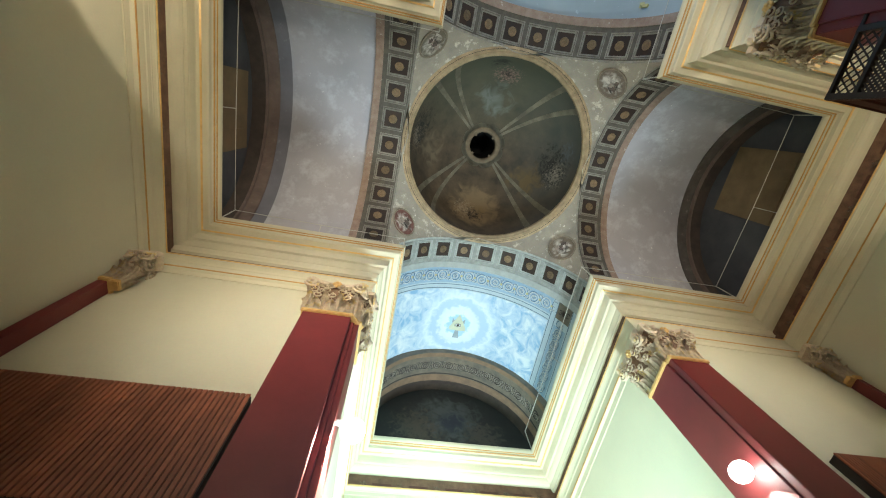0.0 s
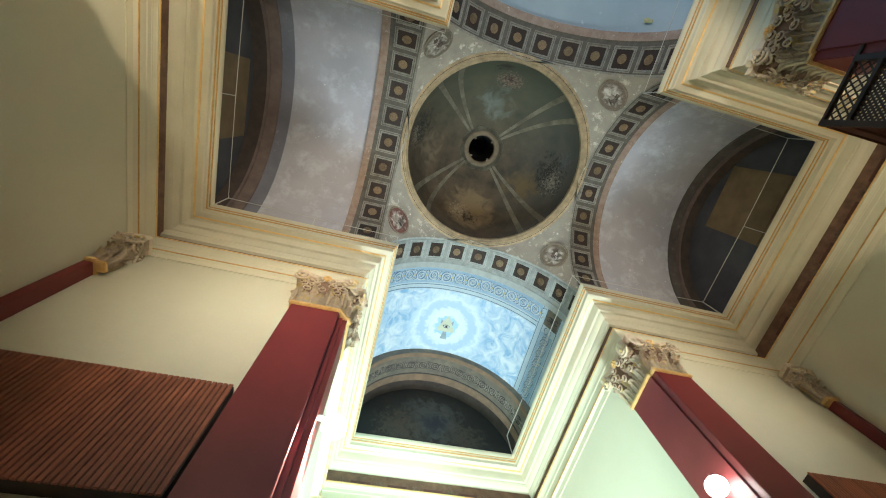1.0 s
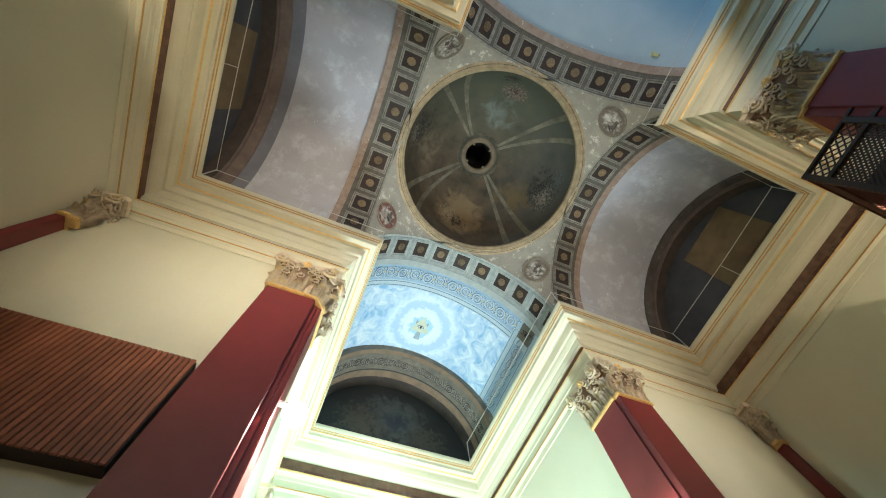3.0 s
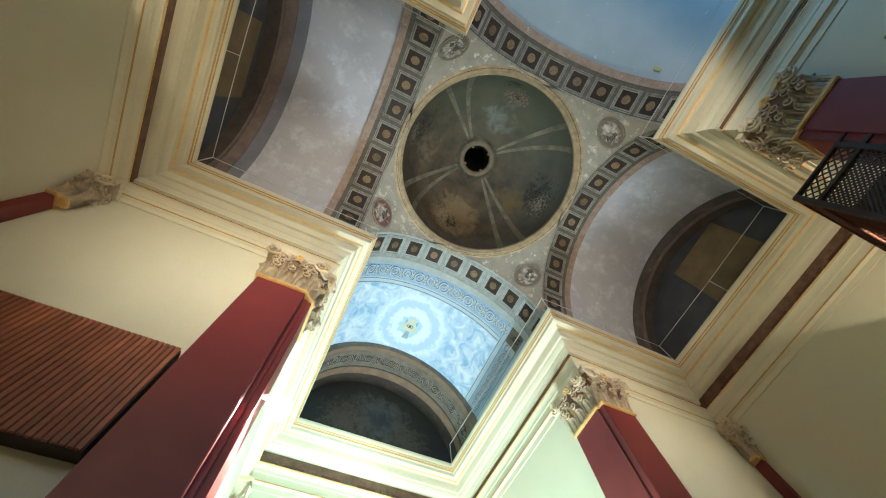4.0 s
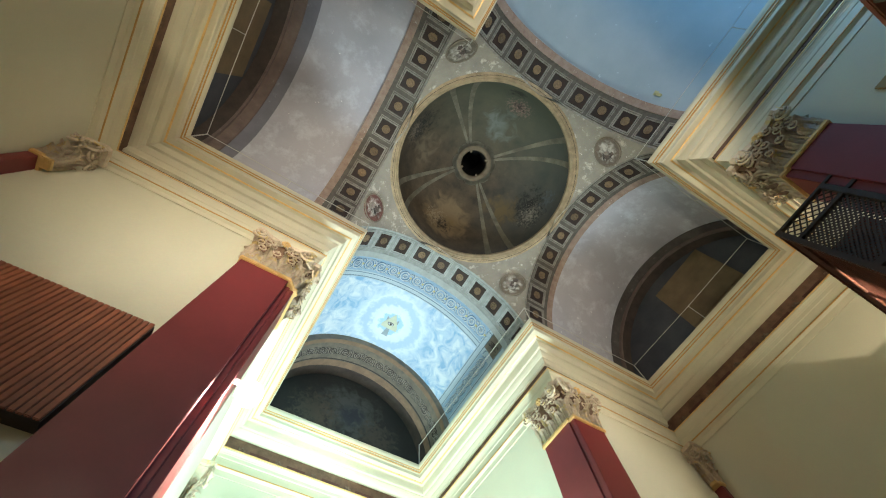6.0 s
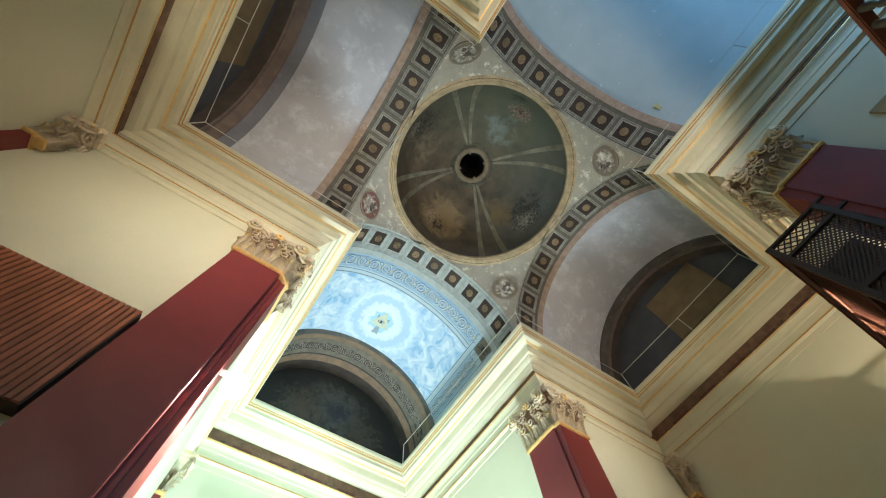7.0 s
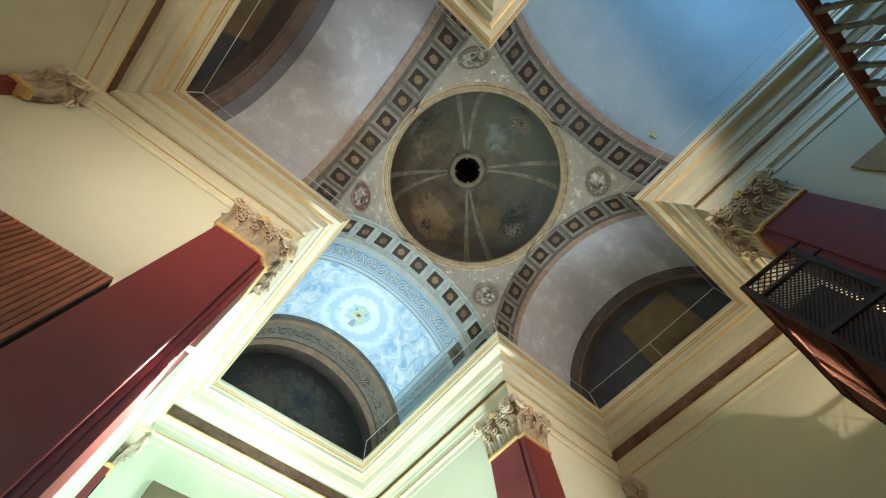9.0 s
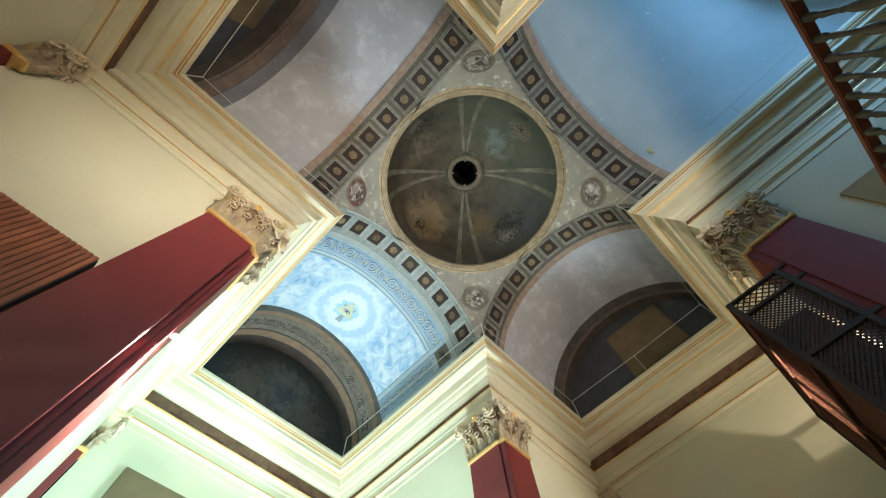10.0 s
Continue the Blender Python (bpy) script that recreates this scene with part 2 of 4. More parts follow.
structure(link("ochre_bead", sweep(PLAN, [(0.458, z(-1.374)), (0.49, z(-1.374)), (0.49, z(-1.398)), (0.458, z(-1.394))]), M_OCHREGOLD), "ochre gilt bead low on the architrave", "trim")

# ---------------------------------------------------------------- vaults, arches, dome
def vault_point(axis, u, th, r):
    """A point of a vault: u along its axis, th from the crown, r the radius."""
    s, c = r * math.sin(th), ZS + r * math.cos(th)
    return (u, s, c) if axis == "x" else (s, u, c)


def shell(axis, u0, u1, r0, r1, seg=48, legs=0.22, cuts=1, half=90):
    """A thick half-round tunnel from u0 to u1 between two radii."""
    bm = bmesh.new()
    th = [radians(-half + 2 * half * i / seg) for i in range(seg + 1)]
    rows = []
    for r in (r0, r1):
        for k in range(cuts + 1):
            u = u0 + (u1 - u0) * k / cuts
            row = [bm.verts.new(vault_point(axis, u, a, r)) for a in th]
            lo, hi = row[0].co, row[-1].co
            row = [bm.verts.new((lo.x, lo.y, lo.z - legs))] + row + [bm.verts.new((hi.x, hi.y, hi.z - legs))]
            rows.append(row)
    n = cuts + 1

    def strip(a, b):
        for i in range(len(a) - 1):
            bm.faces.new((a[i], a[i + 1], b[i + 1], b[i]))
    for k in range(cuts):
        strip(rows[k], rows[k + 1])
        strip(rows[n + k], rows[n + k + 1])
    strip(rows[0], rows[n])
    strip(rows[n - 1], rows[2 * n - 1])
    bmesh.ops.recalc_face_normals(bm, faces=bm.faces)
    return bm


ARMS = {"left": ("x", -1, LEFT, WY), "right": ("x", 1, RIGHT, WY), "front": ("y", 1, FRONT, WX), "back": ("y", -1, BACK, WX)}
for arm, (axis, s, end, rad) in ARMS.items():
    u1, u2 = s * (AC + BAND), s * (end + PW)
    m = {"front": M_VAULT, "back": M_BACKVAULT}.get(arm, M_VAULT)
    structure(smooth(link("ceiling_" + arm, shell(axis, u1, u2, rad, rad + 0.3), m)), "plastered barrel vault over the %s arm" % arm, "ceiling")
    arch = structure(smooth(link("arch_" + arm, shell(axis, s * AC, u1, AC, rad + 0.3), M_STONE)), "grey painted crossing arch with square coffers", "arch")
    rim = shell(axis, u1 - s * 0.02, u1 + s * 0.15, AC - 0.012, rad + 0.04)
    # the front rim is a paler copy, standing in for its stronger light
    part("arch_rim", rim, M_PINK if arm != "front" else mat("front_lit_arch_rim", (0.46, 0.50, 0.50), 0.8, vary=0.2, scale=5), arch, "faded painted moulding at the arch edge")

# pendentives: the sphere over the square, cut by the four arches and the ring
bm = bmesh.new()
RS = AC * math.sqrt(2)
for q in range(4):
    rows = []
    for i in range(17):
        zz = AC * i / 16
        rr = math.sqrt(RS * RS - zz * zz)
        a0 = math.acos(min(1.0, AC / rr))
        rows.append([bm.verts.new((rr * math.cos(q * math.pi / 2 + a0 + (math.pi / 2 - 2 * a0) * j / 16), rr * math.sin(q * math.pi / 2 + a0 + (math.pi / 2 - 2 * a0) * j / 16), ZS + zz)) for j in range(17)])
    for i in range(16):
        for j in range(16):
            try:
                bm.faces.new((rows[i][j], rows[i][j + 1], rows[i + 1][j + 1], rows[i + 1][j]))
            except ValueError:
                pass
bmesh.ops.remove_doubles(bm, verts=bm.verts, dist=1e-4)
bmesh.ops.solidify(bm, geom=bm.faces[:], thickness=-0.12)
structure(smooth(link("ceiling_pendentives", bm, M_PENDENTIVE)), "stained ochre plaster pendentives under the dome", "ceiling")


def lathe(profile, seg=96, z_base=0.0, closed=True):
    bm = bmesh.new()
    rings = [[bm.verts.new((r * math.cos(2 * math.pi * i / seg), r * math.sin(2 * math.pi * i / seg), z_base + h)) for i in range(seg)] for r, h in profile]
    k = len(rings)
    for a in range(k if closed else k - 1):
        r0, r1 = rings[a], rings[(a + 1) % k]
        for i in range(seg):
            bm.faces.new((r0[i], r0[(i + 1) % seg], r1[(i + 1) % seg], r1[i]))
    bmesh.ops.recalc_face_normals(bm, faces=bm.faces)
    return bm


ZR = ZS + AC
RD = 2.25
DOME_H = Z0 + 4.9 - ZR - 0.06
M_DOME = mat("painted_dome", (0.16, 0.17, 0.14), 0.8, vary=0.3, scale=2.0, second=(0.10, 0.09, 0.075), amount=0.9)
inner = [(RD * math.cos(a), 0.06 + DOME_H * math.sin(a)) for a in [math.acos(0.40 / RD) * i / 24 for i in range(25)]]
outer = [(r + 0.15, h + 0.12) for r, h in inner[::-1]]
dome = structure(smooth(link("ceiling_dome", lathe(inner + outer, z_base=ZR), M_DOME)), "dark painted saucer dome with a central oculus", "ceiling")
ring = [(AC + 0.055, 0.0), (AC + 0.052, -0.060), (2.40, -0.068), (2.375, -0.062), (2.345, -0.075), (2.32, -0.050), (2.30, -0.055), (2.275, -0.020), (2.24, 0.02), (2.24, 0.12), (AC + 0.055, 0.12)]
structure(smooth(link("dome_ring", lathe(ring, z_base=ZR), mat("ochre_ring_paint", (0.56, 0.42, 0.26), 0.65, vary=0.3, scale=5, second=(0.33, 0.25, 0.15)))), "ochre moulded ring at the foot of the dome", "trim")

# ---------------------------------------------------------------- vault dressing
def on_vault(axis, u, th, r):
    """Pose on a vault's underside: x along the arc, y along the axis, z into the room."""
    s, c = math.sin(th), math.cos(th)
    rad, tan, ax = (Vector((0, s, c)), Vector((0, c, -s)), Vector((1, 0, 0))) if axis == "x" else (Vector((s, 0, c)), Vector((c, 0, -s)), Vector((0, -1, 0)))
    m = Matrix((tan, ax, -rad)).transposed().to_4x4()
    return Matrix.Translation(vault_point(axis, u, th, r)) @ m


def square_ring(bm, a, b, z0, z1):
    """A square frame between half widths a > b, its top bevelled inwards."""
    for k in range(4):
        q = Matrix.Rotation(k * math.pi / 2, 4, "Z")
        pts = [(-a, -a, z0), (a, -a, z0), (a, -a, z1), (-a, -a, z1), (-b, -b, z0), (b, -b, z0), (b, -b, z1 - 0.006), (-b, -b, z1 - 0.006)]
        v = [bm.verts.new(q @ Vector(p)) for p in pts]
        for f in ((0, 1, 2, 3), (3, 2, 6, 7), (5, 4, 7, 6), (4, 5, 1, 0)):
            bm.faces.new([v[i] for i in f])


def add_tube(bm, pts, r, seg=5, cap=True):
    pts = [Vector(p) for p in pts]
    rings = []
    for i, p in enumerate(pts):
        d = (pts[min(i + 1, len(pts) - 1)] - pts[max(i - 1, 0)]).normalized()
        a = d.orthogonal().normalized() if abs(d.z) > 0.9 else d.cross(Vector((0, 0, 1))).normalized()
        b = d.cross(a)
        rr = r[i] if isinstance(r, (list, tuple)) else r
        rings.append([bm.verts.new(p + a * rr * math.cos(2 * math.pi * k / seg) + b * rr * math.sin(2 * math.pi * k / seg)) for k in range(seg)])
    for r0, r1 in zip(rings, rings[1:]):
        for k in range(seg):
            bm.faces.new((r0[k], r0[(k + 1) % seg], r1[(k + 1) % seg], r1[k]))
    if cap:
        bm.faces.new(rings[0][::-1])
        bm.faces.new(rings[-1])


def add_ring(bm, r, minor, zc, seg=18, flat=1.0, cx=0.0, cy=0.0):
    rows = [[bm.verts.new((cx + (r + minor * math.cos(b)) * math.cos(a), cy + (r + minor * math.cos(b)) * math.sin(a), zc + flat * minor * math.sin(b)))
             for b in [2 * math.pi * j / 6 for j in range(6)]] for a in [2 * math.pi * i / seg for i in range(seg)]]
    for i in range(seg):
        for j in range(6):
            bm.faces.new((rows[i][j], rows[(i + 1) % seg][j], rows[(i + 1) % seg][(j + 1) % 6], rows[i][(j + 1) % 6]))


def mesh_of(name, bm, material):
    me = bpy.data.meshes.new(name)
    bmesh.ops.recalc_face_normals(bm, faces=bm.faces)
    bm.to_mesh(me)
    bm.free()
    me.materials.append(material)
    return me


def piece(name, me, parent, m):
    ob = new(name, me)
    ob.parent = parent
    ob.matrix_basis = m
    return ob


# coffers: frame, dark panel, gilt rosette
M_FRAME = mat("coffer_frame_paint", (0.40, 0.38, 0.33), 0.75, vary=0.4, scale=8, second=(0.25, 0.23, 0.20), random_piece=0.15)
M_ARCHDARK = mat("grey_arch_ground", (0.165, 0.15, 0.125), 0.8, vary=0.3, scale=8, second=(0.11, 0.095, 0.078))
bm = bmesh.new()
square_ring(bm, 0.262, 0.242, -0.03, 0.016)
square_ring(bm, 0.226, 0.196, -0.03, 0.010)
ME_FRAME = mesh_of("coffer", bm, M_FRAME)
bm = box(-0.197, -0.197, -0.03, 0.197, 0.197, -0.004)
ME_GROUND = mesh_of("coffer_panel", bm, M_COFFER)
bm = bmesh.new()
add_ring(bm, 0.085, 0.018, 0.004)
add_ring(bm, 0.040, 0.020, 0.008, 10)
for k in range(8):
    a = k * math.pi / 4
    add_tube(bm, [(0.05 * math.cos(a), 0.05 * math.sin(a), 0.004), (0.075 * math.cos(a), 0.075 * math.sin(a), 0.004)], 0.010, 4)
s = bmesh.ops.create_uvsphere(bm, u_segments=12, v_segments=6, radius=0.07)
bmesh.ops.scale(bm, vec=(1, 1, 0.12), verts=s["verts"])
ME_ROSETTE = mesh_of("rosette", bm, M_ROSETTE)
# front arch: the altar arm's light is put into a paler ground and frames
M_FRONTARCH = mat("front_lit_arch_ground", (0.40, 0.43, 0.42), 0.8, vary=0.3, scale=8, second=(0.28, 0.30, 0.29))
M_FRONTFRAME = mat("front_lit_coffer_frame", (0.52, 0.56, 0.55), 0.75, vary=0.35, scale=8, second=(0.36, 0.39, 0.38), random_piece=0.12)
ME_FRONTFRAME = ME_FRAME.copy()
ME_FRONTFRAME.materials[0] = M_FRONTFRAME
for arm, (axis, s, end, rad) in ARMS.items():
    arch = bpy.data.objects["arch_" + arm]
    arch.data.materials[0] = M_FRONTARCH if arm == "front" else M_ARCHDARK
    for i in range(12):
        th = radians(-82.5 + 15 * i)
        m = on_vault(axis, s * (AC + 0.335), th, AC - 0.012)
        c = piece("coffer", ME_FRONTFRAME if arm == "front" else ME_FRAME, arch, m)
        piece("coffer_panel", ME_GROUND, c, Matrix.Identity(4))
        piece("rosette", ME_ROSETTE, c, Matrix.Rotation(0.3 * i, 4, "Z"))
    edge = shell(axis, s * (AC - 0.001), s * (AC + 0.045), AC - 0.004, AC + 0.03)
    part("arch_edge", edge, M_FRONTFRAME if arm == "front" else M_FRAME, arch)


def strip(axis, u0, u1, r, a0, a1, seg=40, thick=0.004):
    """A thin curved sheet laid on a vault, from angle a0 to a1 in degrees."""
    bm = bmesh.new()
    rows = []
    for rr in (r, r - thick):
        for u in (u0, u1):
            rows.append([bm.verts.new(vault_point(axis, u, radians(a0 + (a1 - a0) * i / seg), rr)) for i in range(seg + 1)])
    for p, q in ((0, 1), (2, 3), (0, 2), (1, 3)):
        for i in range(seg):
            bm.faces.new((rows[p][i], rows[p][i + 1], rows[q][i + 1], rows[q][i]))
    for i in (0, seg):
        bm.faces.new((rows[0][i], rows[1][i], rows[3][i], rows[2][i]))
    bmesh.ops.recalc_face_normals(bm, faces=bm.faces)
    return bm


# ends of the side arms: a painted slate stripe, a rose rib and a dark rib
M_STRIPE = mat("slate_stripe_paint", (0.235, 0.235, 0.275), 0.85, vary=0.15, scale=2, second=(0.19, 0.19, 0.225), spots=(0.34, 0.35, 0.38), spot_scale=5, spot_edge=0.62)
M_DARKRIB = mat("dark_umber_rib", (0.10, 0.075, 0.062), 0.8, vary=0.3, scale=4, second=(0.06, 0.045, 0.04))
M_RIB = mat("dusty_rose_rib", (0.25, 0.185, 0.16), 0.85, vary=0.3, scale=4, second=(0.18, 0.13, 0.115), spots=(0.38, 0.31, 0.26), spot_scale=8, spot_edge=0.65)
M_GREYRIB = mat("sooty_grey_rib", (0.16, 0.14, 0.128), 0.85, vary=0.35, scale=3, second=(0.10, 0.085, 0.078), spots=(0.25, 0.22, 0.20), spot_scale=6, spot_edge=0.62)
for arm in ("left", "right"):
    axis, s, end, rad = ARMS[arm]
    vault = bpy.data.objects["ceiling_" + arm]
    if arm == "left":
        part("painted_stripe", strip(axis, s * (end - 0.40), s * (end - 0.12), rad - 0.001, -90, 90), M_STRIPE, vault)
    rib = structure(smooth(link("end_arch_" + arm, shell(axis, s * (end - 0.12), s * (end + 0.14), rad - 0.05, rad + 0.1), M_RIB if arm == "left" else M_GREYRIB)), "dusty plaster rib before the lunette", "arch")
    part("inner_rib", shell(axis, s * (end + 0.14), s * (end + PW), rad - 0.12, rad + 0.1), M_DARKRIB, rib, "dark umber inner rib")
    part("bead", shell(axis, s * (end + 0.12), s * (end + 0.17), rad - 0.14, rad + 0.05), M_RIB, rib)

# lunettes
def lunette(name, axis, u, s, rad, material, label, th=0.04):
    bm = bmesh.new()
    seg = 40
    for uu in (u, u - s * th):
        pts = [vault_point(axis, uu, radians(-90 + 180 * i / seg), rad) for i in range(seg + 1)]
        lo, hi = pts[0], pts[-1]
        pts = [(lo[0], lo[1], Z0 - 0.02)] + pts + [(hi[0], hi[1], Z0 - 0.02)]
        bm.faces.new([bm.verts.new(p) for p in pts])
    bmesh.ops.bridge_loops(bm, edges=bm.edges[:])
    bmesh.ops.recalc_face_normals(bm, faces=bm.faces)
    return structure(link(name, bm, material), label, "lunette")


def mural(name, base, dark, clusters, scale=2.0, spread=0.5, tint=None):
    """Old darkened painting: drifting tones and loose clusters of small strokes. clusters: place, reach, colour."""
    m = mat(name, base, 0.8, vary=0.25, scale=scale, second=dark, amount=0.8, bump=0.1)
    n, l = m.node_tree.nodes, m.node_tree.links
    b = n["Principled BSDF"]
    last = b.inputs["Base Color"].links[0].from_socket
    geo = n.new("ShaderNodeNewGeometry")
    if tint:
        for axis, lo, hi, colour, amount in tint:
            sep = n.new("ShaderNodeSeparateXYZ")
            l.new(geo.outputs["Position"], sep.inputs[0])
            rng = n.new("ShaderNodeMapRange")
            rng.inputs["From Min"].default_value, rng.inputs["From Max"].default_value, rng.inputs["To Max"].default_value = lo, hi, amount
            l.new(sep.outputs[axis], rng.inputs["Value"])
            mix = n.new("ShaderNodeMix")
            mix.data_type = "RGBA"
            l.new(rng.outputs["Result"], mix.inputs["Factor"])
            l.new(last, mix.inputs["A"])
            mix.inputs["B"].default_value = (*colour, 1)
            last = mix.outputs["Result"]
    for i, (place, reach, colour, edge, fine) in enumerate(clusters):
        dist = n.new("ShaderNodeVectorMath")
        dist.operation = "DISTANCE"
        l.new(geo.outputs["Position"], dist.inputs[0])
        dist.inputs[1].default_value = place
        near = n.new("ShaderNodeMapRange")
        near.inputs["From Min"].default_value, near.inputs["From Max"].default_value = reach, 0.0
        l.new(dist.outputs["Value"], near.inputs["Value"])
        tex = n.new("ShaderNodeTexNoise")
        tex.inputs["Scale"].default_value, tex.inputs["Detail"].default_value, tex.inputs["Distortion"].default_value = fine, 5, 0.8
        add = n.new("ShaderNodeVectorMath")
        add.operation = "ADD"
        add.inputs[1].default_value = (i * 3.1, i * 1.7, i * 5.3)
        l.new(geo.outputs["Position"], add.inputs[0])
        l.new(add.outputs[0], tex.inputs["Vector"])
        both = n.new("ShaderNodeMath")
        both.operation = "MULTIPLY_ADD"
        both.inputs[1].default_value = 0.5
        l.new(near.outputs["Result"], both.inputs[0])
        l.new(tex.outputs["Fac"], both.inputs[2])
        step = n.new("ShaderNodeMapRange")
        step.inputs["From Min"].default_value, step.inputs["From Max"].default_value = edge - 0.06, edge + 0.20
        l.new(both.outputs[0], step.inputs["Value"])
        gate = n.new("ShaderNodeMath")
        gate.operation = "MULTIPLY"
        gate2 = n.new("ShaderNodeMapRange")
        gate2.inputs["From Max"].default_value = 0.35
        l.new(near.outputs["Result"], gate2.inputs["Value"])
        l.new(step.outputs["Result"], gate.inputs[0])
        l.new(gate2.outputs["Result"], gate.inputs[1])
        mix = n.new("ShaderNodeMix")
        mix.data_type = "RGBA"
        l.new(gate.outputs[0], mix.inputs["Factor"])
        l.new(last, mix.inputs["A"])
        mix.inputs["B"].default_value = (*colour, 1)
        last = mix.outputs["Result"]
    l.new(last, b.inputs["Base Color"])
    return m


lunette("lunette_left", "x", -LEFT - PW, -1, WY - 0.05, M_LUNETTE, "dark slate plaster lunette over the end wall")
lunette("lunette_right", "x", RIGHT + PW, 1, WY - 0.05, M_LUNETTE, "dark slate plaster lunette over the end wall")
M_MURAL = mural("darkened_mural", (0.034, 0.036, 0.032), (0.016, 0.017, 0.017),
                [((0.1, 7.4, Z0 + 1.3), 1.3, (0.06, 0.068, 0.066), 0.66, 4.0), ((-0.9, 7.4, Z0 + 0.9), 1.1, (0.065, 0.055, 0.042), 0.72, 8.0), ((1.0, 7.4, Z0 + 0.7), 1.0, (0.06, 0.052, 0.042), 0.72, 8.0), ((0.15, 7.4, Z0 + 1.2), 0.5, (0.024, 0.030, 0.044), 0.6, 5.0)], scale=2.2)
lunette("lunette_front", "y", FRONT + PW, 1, WX - 0.05, M_MURAL, "darkened old mural in the lunette over the altar wall")

# boarded lunette windows
def boarded_window(s, x, y0, y1, z0, z1, cut):
    win = structure(link("window_board", box(x, y0, z0, x - s * 0.035, y1, z1, 0.006), M_TAN), "tan board closing the lunette window", "window board")
    bm = bmesh.new()
    add_box(bm, x - s * 0.030, cut - 0.012, z0, x - s * 0.050, cut + 0.012, z1 - 0.12)
    part("batten", bm, M_TAN, win)
    bm = bmesh.new()
    add_box(bm, x - s * 0.030, y0 + 0.02, z0 + 0.42, x - s * 0.052, y1 - 0.02, z0 + 0.45)
    part("batten", bm, M_TAN, win)


boarded_window(-1, -LEFT - PW + 0.04, -0.72, 0.94, Z0 + 0.05, ZS + 2.02, 0.5)
boarded_window(1, RIGHT + PW - 0.04, -1.30, 0.34, Z0 + 0.05, ZS + 1.95, -0.2)

# ---------------------------------------------------------------- front vault painting
M_SKYBASE = mat("pale_blue_vault_paint", (0.50, 0.62, 0.70), 0.8, vary=0.1, scale=3, second=(0.44, 0.56, 0.65))
bpy.data.objects["ceiling_front"].data.materials[0] = M_SKYBASE
bpy.data.objects["ceiling_front"]["label"] = "pale blue barrel vault with painted borders"
EYE_Y = 5.14


def cloud_material():
    m = mat("painted_cloud_sky", (0.72, 0.82, 0.90), 0.8, vary=0.05, scale=2.6, second=(0.24, 0.47, 0.72), amount=0.5, bump=0.05)
    n, l = m.node_tree.nodes, m.node_tree.links
    b = n["Principled BSDF"]
    first = b.inputs["Base Color"].links[0].from_socket
    for nd in n:
        if nd.bl_idname == "ShaderNodeTexNoise" and abs(nd.inputs["Scale"].default_value - 2.6) < 0.01:
            nd.inputs["Distortion"].default_value = 1.1
            nd.inputs["Detail"].default_value = 5
    geo = n.new("ShaderNodeNewGeometry")
    off = n.new("ShaderNodeVectorMath")
    off.operation = "SUBTRACT"
    off.inputs[1].default_value = (0.02, EYE_Y, 0)
    l.new(geo.outputs["Position"], off.inputs[0])
    flat = n.new("ShaderNodeVectorMath")
    flat.operation = "MULTIPLY"
    flat.inputs[1].default_value = (1.0, 1.0, 0.0)
    l.new(off.outputs[0], flat.inputs[0])
    ln = n.new("ShaderNodeVectorMath")
    ln.operation = "LENGTH"
    l.new(flat.outputs[0], ln.inputs[0])
    wob = n.new("ShaderNodeTexNoise")
    wob.inputs["Scale"].default_value, wob.inputs["Detail"].default_value = 6.5, 6
    l.new(geo.outputs["Position"], wob.inputs["Vector"])
    mad = n.new("ShaderNodeMath")
    mad.operation = "MULTIPLY_ADD"
    mad.inputs[1].default_value = 0.42
    l.new(wob.outputs["Fac"], mad.inputs[0])
    l.new(ln.outputs["Value"], mad.inputs[2])
    ramp = n.new("ShaderNodeValToRGB")
    e = ramp.color_ramp.elements
    e[0].position, e[0].color = 0.0, (0.42, 0.68, 0.86, 1)
    e[1].position, e[1].color = 1.0, (0.50, 0.66, 0.82, 1)
    for pos, col in ((0.33, (0.40, 0.66, 0.86, 1)), (0.37, (0.74, 0.85, 0.92, 1)), (0.50, (0.68, 0.80, 0.90, 1)), (0.56, (0.46, 0.64, 0.82, 1)), (0.64, (0.46, 0.64, 0.82, 1)), (0.72, (0.70, 0.82, 0.92, 1)), (0.9, (0.44, 0.63, 0.82, 1))):
        x = e.new(pos)
        x.color = col
    half = n.new("ShaderNodeMath")
    half.operation = "MULTIPLY"
    half.inputs[1].default_value = 0.62
    l.new(mad.outputs[0], half.inputs[0])
    l.new(half.outputs[0], ramp.inputs["Fac"])
    fade = n.new("ShaderNodeMapRange")
    fade.inputs["From Min"].default_value, fade.inputs["From Max"].default_value = 1.15, 1.5
    l.new(mad.outputs[0], fade.inputs["Value"])
    mix = n.new("ShaderNodeMix")
    mix.data_type = "RGBA"
    l.new(fade.outputs["Result"], mix.inputs["Factor"])
    l.new(ramp.outputs["Color"], mix.inputs["A"])
    l.new(first, mix.inputs["B"])
    l.new(mix.outputs["Result"], b.inputs["Base Color"])
    return m


